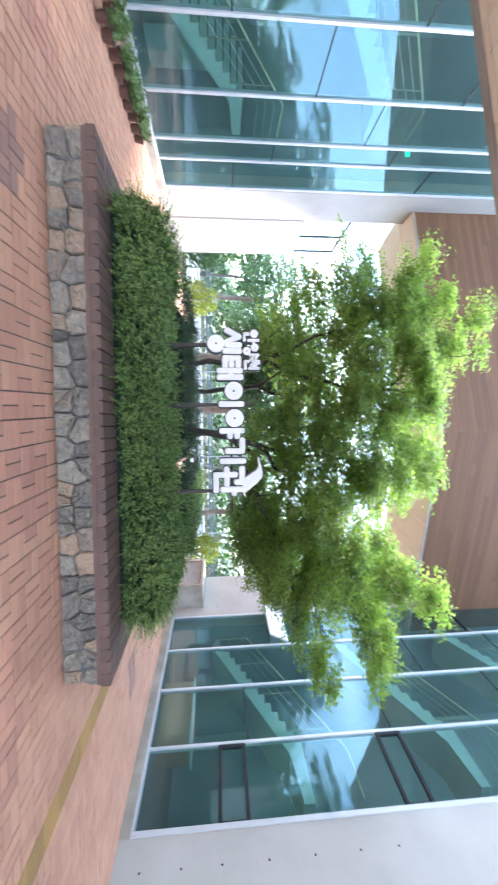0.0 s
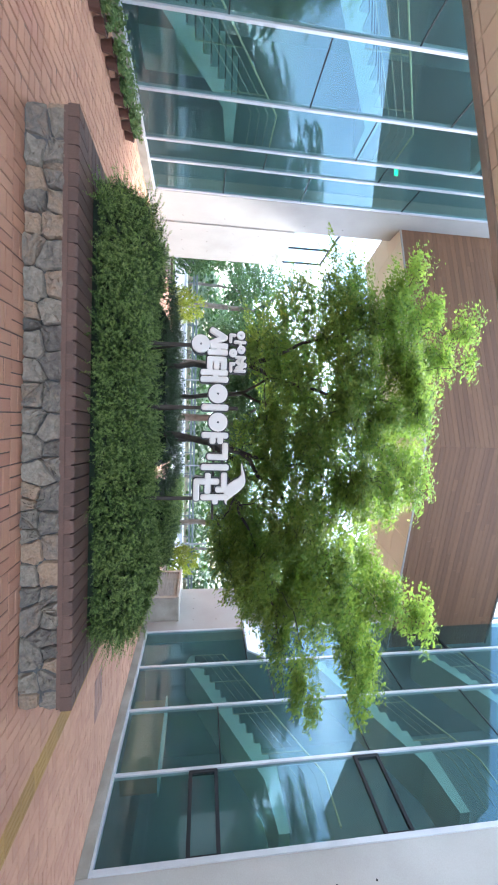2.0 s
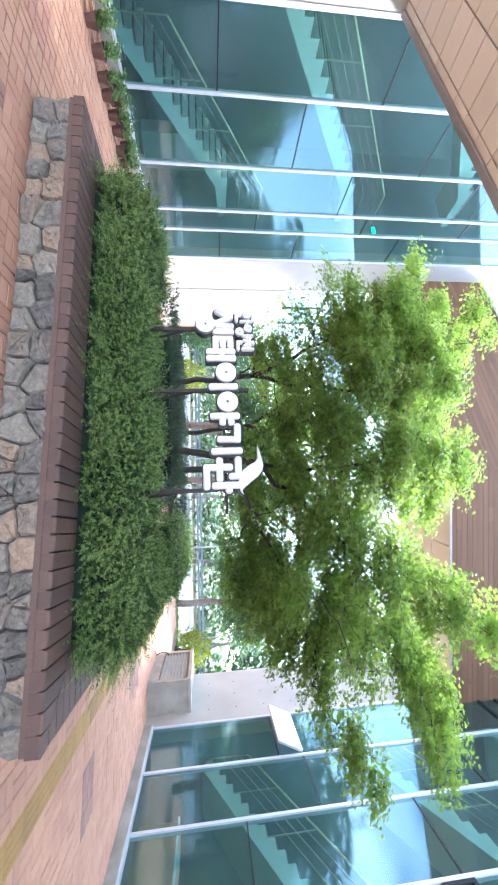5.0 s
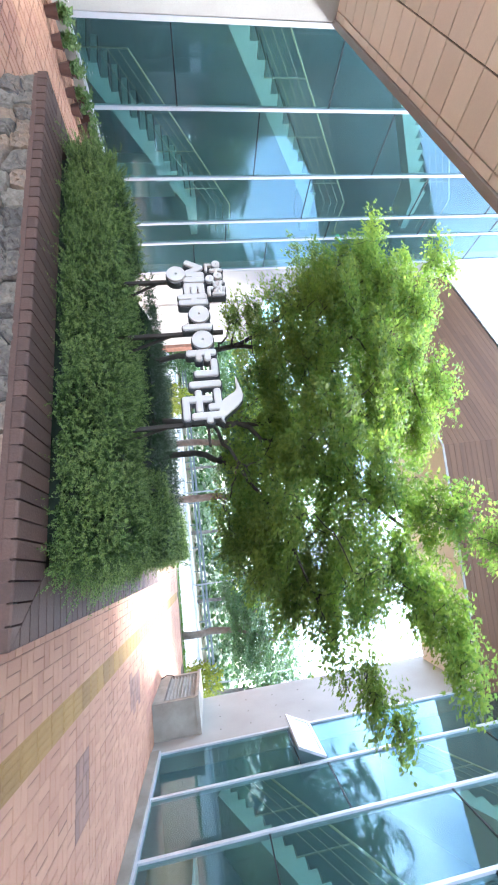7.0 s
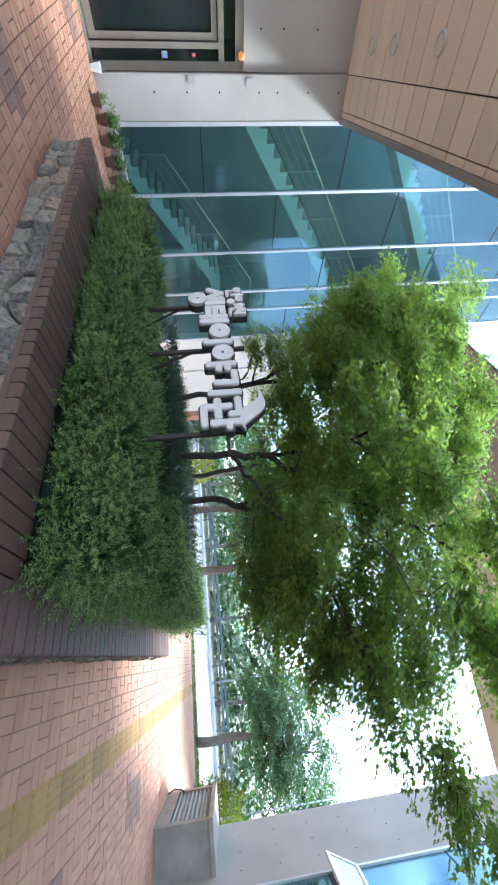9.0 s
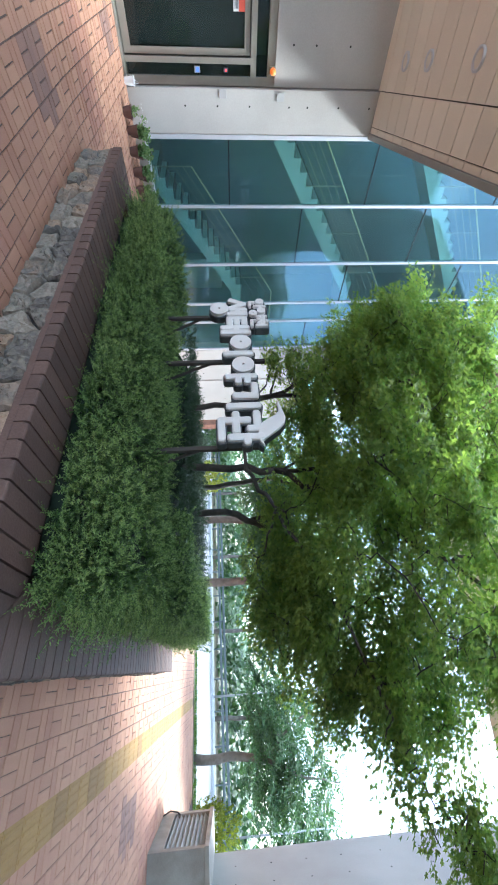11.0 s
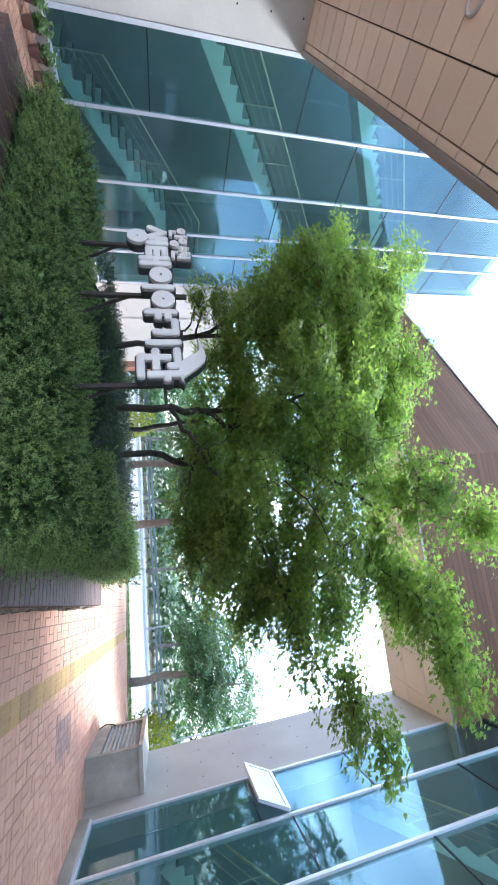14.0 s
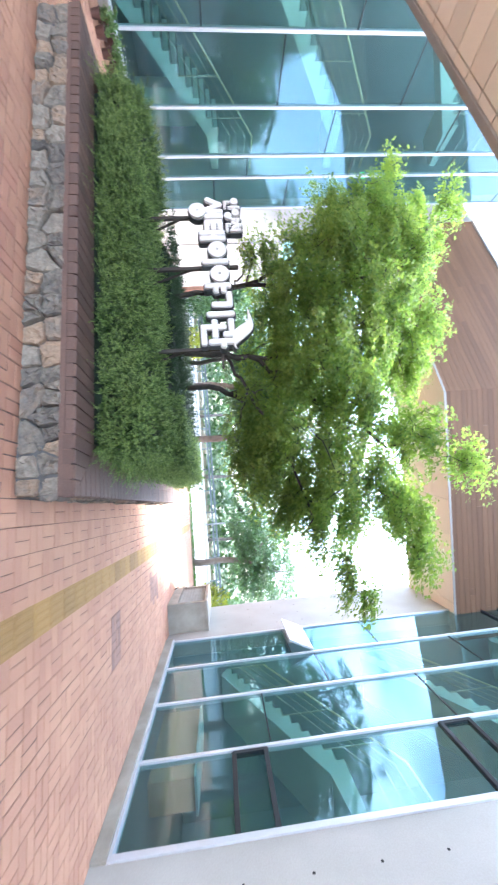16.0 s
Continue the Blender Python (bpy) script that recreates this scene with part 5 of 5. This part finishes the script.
WEST_TIPS = [(-0.1, 4.9, 4.7, 0.42), (0.0, 5.7, 5.0, 0.42), (0.1, 4.4, 3.4, 0.38), (0.2, 4.6, 4.0, 0.42), (0.3, 5.7, 2.75, 0.42), (0.4, 5.0, 2.95, 0.4), (0.4, 5.6, 3.5, 0.45), (0.5, 5.5, 4.4, 0.42),
             (0.7, 4.6, 3.1, 0.38), (0.8, 5.7, 4.95, 0.4), (-1.25, 5.15, 5.55, 0.25), (-2.2, 5.4, 5.0, 0.22), (0.1, 4.5, 4.5, 0.28), (-0.6, 4.8, 5.3, 0.25)]
crown_tree("maple_tree", "low forked maple with fresh green leaves growing in the planter",
           [([(0.42, 6.55, 0.42), (0.48, 6.45, 1.5), (0.7, 6.2, 2.3)], 0.06, 0.05),
            ([(0.7, 6.2, 2.3), (1.4, 5.7, 2.9), (2.1, 5.4, 3.5), (2.6, 5.2, 3.9)], 0.05, 0.018),
            ([(0.6, 6.3, 1.9), (1.4, 5.9, 2.2), (2.4, 5.7, 2.6), (3.2, 5.6, 2.85)], 0.042, 0.012),
            ([(0.7, 6.2, 2.3), (0.9, 5.8, 3.2), (1.0, 5.3, 4.1)], 0.045, 0.016)],
           EAST_CROWN + EAST_TIPS + EAST_SKIRT, 1300, 60, 0.054, 41, M_LEAF, group="maples in the planter", spray=0.21, reach=True)
crown_tree("maple_tree", "slender maple leaning over the west end of the planter",
           [([(-0.72, 6.65, 0.42), (-0.78, 6.6, 1.5), (-0.8, 6.4, 2.4)], 0.052, 0.045),
            ([(-0.8, 6.4, 2.4), (-1.1, 6.1, 3.3), (-1.4, 5.8, 4.3)], 0.05, 0.018),
            ([(-0.8, 6.4, 2.4), (-0.4, 5.9, 3.2), (-0.2, 5.5, 4.0), (-0.1, 5.3, 4.5)], 0.05, 0.016)],
           WEST_CROWN + WEST_TIPS, 1080, 60, 0.054, 43, M_LEAF, group="maples in the planter", spray=0.21, reach=True)
crown_tree("maple_tree", "taller maple with spreading limbs at the back of the planter",
           [([(0.52, 7.95, 0.42), (0.5, 7.9, 1.6), (0.9, 7.9, 2.3)], 0.07, 0.055),
            ([(0.9, 7.9, 2.3), (1.6, 7.8, 3.0), (2.5, 7.5, 3.9), (3.2, 7.1, 4.8)], 0.06, 0.014),
            ([(0.7, 7.9, 2.0), (0.5, 7.8, 3.2), (0.3, 7.6, 4.4), (0.2, 7.3, 5.2)], 0.055, 0.012),
            ([(0.9, 7.9, 2.3), (1.3, 8.1, 3.4), (1.9, 8.2, 4.4)], 0.045, 0.012)],
           [(1.3, 7.4, 4.0, 1.1, 1.0), (2.6, 7.2, 3.1, 0.8, 0.7), (0.2, 7.2, 4.9, 1.0, 0.8), (1.0, 6.9, 2.9, 0.7, 0.5), (0.6, 6.5, 2.5, 0.45, 0.35), (1.5, 6.7, 2.35, 0.5, 0.33), (2.3, 6.8, 2.4, 0.5, 0.35), (3.05, 6.7, 2.85, 0.45, 0.4), (3.0, 6.8, 4.6, 0.6, 0.5), (2.2, 6.7, 2.6, 0.6, 0.4), (3.2, 7.2, 3.6, 0.65, 0.6), (3.5, 7.8, 4.2, 0.6, 0.6), (2.9, 7.6, 2.8, 0.6, 0.5), (3.4, 6.5, 3.7, 0.45, 0.4)],
           960, 50, 0.062, 42, M_LEAF, group="maples in the planter", spray=0.30)
crown_tree("maple_tree", "darker maple standing at the rear of the planter",
           [([(-0.48, 8.85, 0.42), (-0.5, 8.8, 1.7), (-0.6, 8.8, 2.6)], 0.06, 0.05),
            ([(-0.6, 8.8, 2.6), (-1.2, 8.6, 3.6), (-1.9, 8.4, 4.6)], 0.05, 0.012),
            ([(-0.6, 8.8, 2.6), (-0.1, 8.6, 3.8), (0.3, 8.4, 4.8)], 0.05, 0.012)],
           [(-0.7, 8.5, 4.1, 1.4, 1.2), (-1.7, 8.3, 3.3, 0.9, 0.8), (-1.6, 7.4, 4.9, 0.9, 0.9), (-2.5, 7.4, 4.6, 0.65, 0.6), (-2.3, 7.5, 3.7, 0.6, 0.5), (-2.6, 6.7, 4.2, 0.45, 0.45)],
           620, 50, 0.066, 44, M_LEAF, group="maples in the planter", spray=0.36)


# ---- pots along the west sill ----
def pot(x, y, h, rad, plant, seed):
    r = random.Random(seed)
    p = holder("potted_plant", pose(x, y, rise(x) + 0.001), "leafy green plant in a small brown pot", "potted plant", "pots along the west sill")
    s = Soup()
    n = 14
    prof = [(rad * 0.72, 0), (rad * 0.98, h * 0.86), (rad * 1.10, h * 0.87), (rad * 1.12, h), (rad * 0.98, h), (rad * 0.92, h * 0.9)]
    s.add([(a * math.cos(2 * math.pi * i / n), a * math.sin(2 * math.pi * i / n), z) for a, z in prof for i in range(n)] , [(j * n + i, j * n + (i + 1) % n, (j + 1) * n + (i + 1) % n, (j + 1) * n + i) for j in range(len(prof) - 1) for i in range(n)] + [tuple(reversed(range(n)))])
    put("pot", s, M_POT, p, smooth=False)
    e = Soup()
    e.add([(rad * 0.92 * math.cos(2 * math.pi * i / n), rad * 0.92 * math.sin(2 * math.pi * i / n), h * 0.9) for i in range(n)], [tuple(range(n))])
    put("soil", e, M_SOIL, p)
    f = Soup()
    for k in range(plant):
        g = r.uniform(0, 6.28)
        d = Vector((math.cos(g) * r.uniform(0.1, 0.9), math.sin(g) * r.uniform(0.1, 0.9), 1)).normalized()
        sprig(f, Vector((r.uniform(-0.04, 0.04), r.uniform(-0.04, 0.04), h * 0.9)), d, r.uniform(0.14, 0.34), 10, r.uniform(0.05, 0.085), r, 0.36)
    put("foliage", f, M_POTLEAF, p)
    if seed % 3 == 0:
        w = Soup()
        for k in range(7):
            c = Vector((r.uniform(-0.12, 0.12), r.uniform(-0.12, 0.12), h + r.uniform(0.12, 0.28)))
            for a in range(5):
                t = a * 1.2566
                u = Vector((math.cos(t), math.sin(t), 0.3)) * 0.02
                v = Vector((-math.sin(t), math.cos(t), 0)) * 0.009
                w.add([c, c + u * 0.6 + v, c + u, c + u * 0.6 - v], [(0, 1, 2, 3)])
        put("blossom", w, M_FLOWER, p, "small white blossoms")


rng = random.Random(8)
for k in range(13):
    y = 3.98 + 0.28 * k + rng.uniform(-0.05, 0.05)
    pot(-5.34 + 0.18 * smooth01((y - 3.9) / 0.8) + rng.uniform(-0.07, 0.07), y, rng.uniform(0.13, 0.18), rng.uniform(0.08, 0.11), 4 if k == 0 else rng.randint(9, 15), k)
for k in range(9):
    y = 4.3 + 0.36 * k
    pot(-5.55 + rng.uniform(-0.04, 0.04), y, rng.uniform(0.13, 0.17), rng.uniform(0.08, 0.10), rng.randint(8, 13), 40 + k)

bucket = holder("bucket", pose(-5.80, 3.66, rise(-5.80) + 0.001), "small white plastic bucket standing by the door pier", "bucket")
s = Soup()
prof = [(0.05, 0.0), (0.07, 0.15), (0.076, 0.152), (0.076, 0.165), (0.066, 0.165), (0.05, 0.02)]
s.add([(a * math.cos(math.pi * i / 9), a * math.sin(math.pi * i / 9), z) for a, z in prof for i in range(18)],
      [(j * 18 + i, j * 18 + (i + 1) % 18, (j + 1) * 18 + (i + 1) % 18, (j + 1) * 18 + i) for j in range(len(prof) - 1) for i in range(18)] + [tuple(reversed(range(18))), tuple(5 * 18 + i for i in range(18))])
put("body", s, M_PAPER, bucket)
h = Soup()
h.tube([(0.077 * math.cos(g), 0.03 * math.sin(g), 0.155 + 0.075 * math.sin(g)) for g in [k * math.pi / 10 for k in range(11)]], [0.003] * 11, 6)
put("bail", h, M_ALU, bucket, "thin wire bail")

# ---- street beyond ----
s = Soup()
s.box(-60, 60, 20.4, 33.0, -0.088, -0.05)
tagged(put("road", s, M_ROAD), "pale sunlit asphalt road", "road", kind="structure")
kerbs = holder("kerb", label="grey granite kerb along the road", category="kerb", kind="structure")
for y in (20.15, 33.0):
    for k in range(-20, 21):
        put("kerb_stone", box_bm(k * 1.5 + 0.005, k * 1.5 + 1.495, y, y + 0.2, -0.08, 0.08, 0.015), M_KERB, kerbs)
s = Soup()
s.box(-60, 60, 33.2, 36.0, -0.088, 0.06)
tagged(put("pavement_far", s, M_KERB), "pale far pavement across the road", "pavement", kind="structure")
s = Soup()
s.box(-60, 60, 19.4, 20.15, -0.088, 0.02)
tagged(put("verge", s, M_EARTH), "narrow earth verge", "ground", kind="structure")
guard = holder("guard_rail", label="long galvanised guard rail along the far pavement", category="guard rail")
for z in (0.55, 0.85):
    put("beam", box_bm(-40, 40, 35.2, 35.26, z, z + 0.18, 0.02), M_GUARD, guard)
for k in range(-20, 21):
    put("post", box_bm(k * 2.0 - 0.05, k * 2.0 + 0.05, 35.27, 35.37, 0.06, 1.05, 0.01), M_GUARD, guard)


def grass_tuft(soup, x, y, z, h, r):
    for _ in range(9):
        g = r.uniform(0, 6.28)
        d = Vector((math.cos(g) * 0.5, math.sin(g) * 0.5, 1)).normalized()
        o = Vector((x + r.uniform(-0.06, 0.06), y + r.uniform(-0.06, 0.06), z))
        side = Vector((-math.sin(g), math.cos(g), 0)) * 0.007
        soup.add([o - side, o + side, o + d * h], [(0, 1, 2)])


r = random.Random(77)
g = Soup()
for k in range(1100):
    grass_tuft(g, r.uniform(-12, 13), r.uniform(19.45, 20.1), 0.02, r.uniform(0.05, 0.16), r)
tagged(put("verge_grass", g, M_GRASS), "uncut green grass on the verge", "grass", kind="stuff")


def shrub(name, label, x, y, z, rx, ry, h, n, mat, seed, size=0.07):
    r = random.Random(seed)
    ob = holder(name, label=label, category="shrub")
    f, w = Soup(), Soup()
    for k in range(n):
        a, q = r.uniform(0, 6.28), r.random() ** 0.5
        e = 0.75 + 0.35 * noise.noise((math.cos(a) * 2 + x, math.sin(a) * 2 + y, seed))
        p = Vector((x + rx * e * q * math.cos(a), y + ry * e * q * math.sin(a), z + h * (0.15 + 0.85 * r.random()) * math.sqrt(max(0.05, 1 - 0.85 * q * q))))
        sprig(f, p, Vector((math.cos(a) * 0.7, math.sin(a) * 0.7, 1)), 0.2, 10, size, r, 0.4)
        if k % 25 == 0:
            w.tube([(x + 0.1 * math.cos(a), y + 0.1 * math.sin(a), z), tuple(p)], [0.015, 0.005], 4)
    put("stem", w, M_BARK, ob)
    tagged(put("foliage", f, mat, ob), kind="stuff")


shrub("golden_shrub", "yellow-green rounded shrub beyond the vent box", 6.75, 18.9, 0.0, 1.0, 0.8, 1.6, 620, M_SHRUB, 3)
shrub("golden_shrub", "yellow-green shrub beyond the low concrete wall", -5.6, 17.5, 0.0, 0.9, 1.2, 1.7, 520, M_SHRUB, 5)
shrub("verge_shrub", "dark green shrub beyond the low concrete wall", -7.6, 16.5, 0.0, 1.3, 1.5, 3.0, 650, M_FARLEAF, 6, 0.09)


def quick_leaf(soup, o, tip, up, size):
    tip = tip.normalized()
    side = tip.cross(up)
    side = (side.normalized() if side.length > 1e-3 else tip.orthogonal()) * size * 0.35
    soup.add([o, o + tip * size * 0.5 + side, o + tip * size, o + tip * size * 0.5 - side], [(0, 1, 2, 3)])


def street_tree(x, y, h, rad, seed, label, lean=0.0, clumps=230, per=52, size=0.24, spray=0.8):
    crown_tree("street_tree", label,
               [([(x, y, -0.08), (x + lean * 0.3, y, h * 0.3), (x + lean, y, h * 0.45)], 0.17, 0.12),
                ([(x + lean, y, h * 0.45), (x + lean + 0.3 * rad, y, h * 0.7), (x + 0.5 * rad, y, h * 0.9)], 0.10, 0.02),
                ([(x + lean, y, h * 0.45), (x - 0.4 * rad, y, h * 0.65), (x - 0.6 * rad, y, h * 0.85)], 0.09, 0.02)],
               [(x + lean, y, h * 0.68, rad, h * 0.33), (x + 0.5 * rad, y, h * 0.5, rad * 0.6, h * 0.2), (x - 0.6 * rad, y, h * 0.48, rad * 0.55, h * 0.2)],
               clumps, per, size, seed, M_FARLEAF, group="street trees", spray=spray, leaf=quick_leaf)


for k, (x, y, h, rad) in enumerate([(5.0, 19.9, 5.9, 2.1), (11.5, 36.5, 9.0, 3.2), (4.5, 37.5, 8.0, 3.0), (-1.5, 37.0, 9.0, 3.2), (-8, 37.5, 10.0, 3.4), (17.5, 38, 10, 3.6), (-6.8, 20.6, 9.5, 2.4), (-15, 38, 10, 3.6), (24, 40, 11, 4), (-23, 40, 11, 4), (-2.6, 15.6, 7.0, 1.5), (-0.4, 16.2, 7.0, 1.9)]):
    near_by = y < 25
    street_tree(x, y, h, rad, 60 + k, "leafy street tree with a grey trunk by the road", 0.2, 320 if near_by else 230, 100 if near_by else 52, 0.095 if near_by else 0.24, 0.5 if near_by else 0.8)
# tall trees beyond the ends of the two wings, which the glass fronts mirror
for k, (x, y, h, rad) in enumerate([(17, 22, 8.5, 3.0), (22, 27, 9.5, 3.2), (27, 22, 9.0, 3.2), (19, 33, 8.0, 3.0), (30, 33, 12.0, 3.8), (38, 25, 12.5, 4.0), (34, 18, 12.0, 3.6), (25, 16, 9.5, 3.0),
                                    (-17, 21, 7.0, 2.6), (-21, 26, 8.5, 3.0), (-27, 22, 10.0, 3.0), (-20, 32, 7.5, 2.8), (-30, 31, 11.0, 3.6), (-37, 24, 13.0, 3.8)]):
    street_tree(x, y, h, rad, 160 + k, "tall leafy tree standing past the end of the building", 0.2, 150, 40, 0.34, 1.0)
far = Soup()
r = random.Random(90)
for k in range(26000):
    x = r.uniform(-70, 70)
    y = r.uniform(42, 52)
    top = 3.4 + 2.2 * noise.noise((x * 0.11, 3.1, 0.0)) + 1.3 * noise.noise((x * 0.4, 1.0, 0.0))
    z = top * r.random() ** 0.7
    quick_leaf(far, Vector((x, y, max(0.0, z))), Vector((r.gauss(0, 1), r.gauss(0, 1), r.gauss(0, 0.6))), Vector((0, -0.5, 1)), r.uniform(0.5, 0.9))
tagged(put("far_woods", far, M_FARLEAF), "bank of far green trees and bushes", "woods", kind="stuff")
for x, h in ((10.2, 7.5), (3.1, 6.0), (-4.6, 6.5)):
    pole = holder("street_pole", pose(x, 33.6, 0.06), "slim grey metal pole beside the road", "pole")
    bm = cone_bm(0.07, 0.045, h, 10)
    put("shaft", bm, M_POLE, pole, smooth=True)
    put("base", box_bm(-0.14, 0.14, -0.14, 0.14, 0.0, 0.06, 0.01), M_POLE, pole)
brick = Soup()
brick.box(-11.5, -7.0, 15.2, 15.5, -0.05, 1.9)
bw = holder("brick_wall", label="low red-brown brick wall beyond the passage", category="wall")
put("wall_core", brick, M_BRICKRED, bw)
put("coping", box_bm(-11.55, -6.95, 15.12, 15.58, 1.902, 1.98, 0.01), M_KERB, bw)
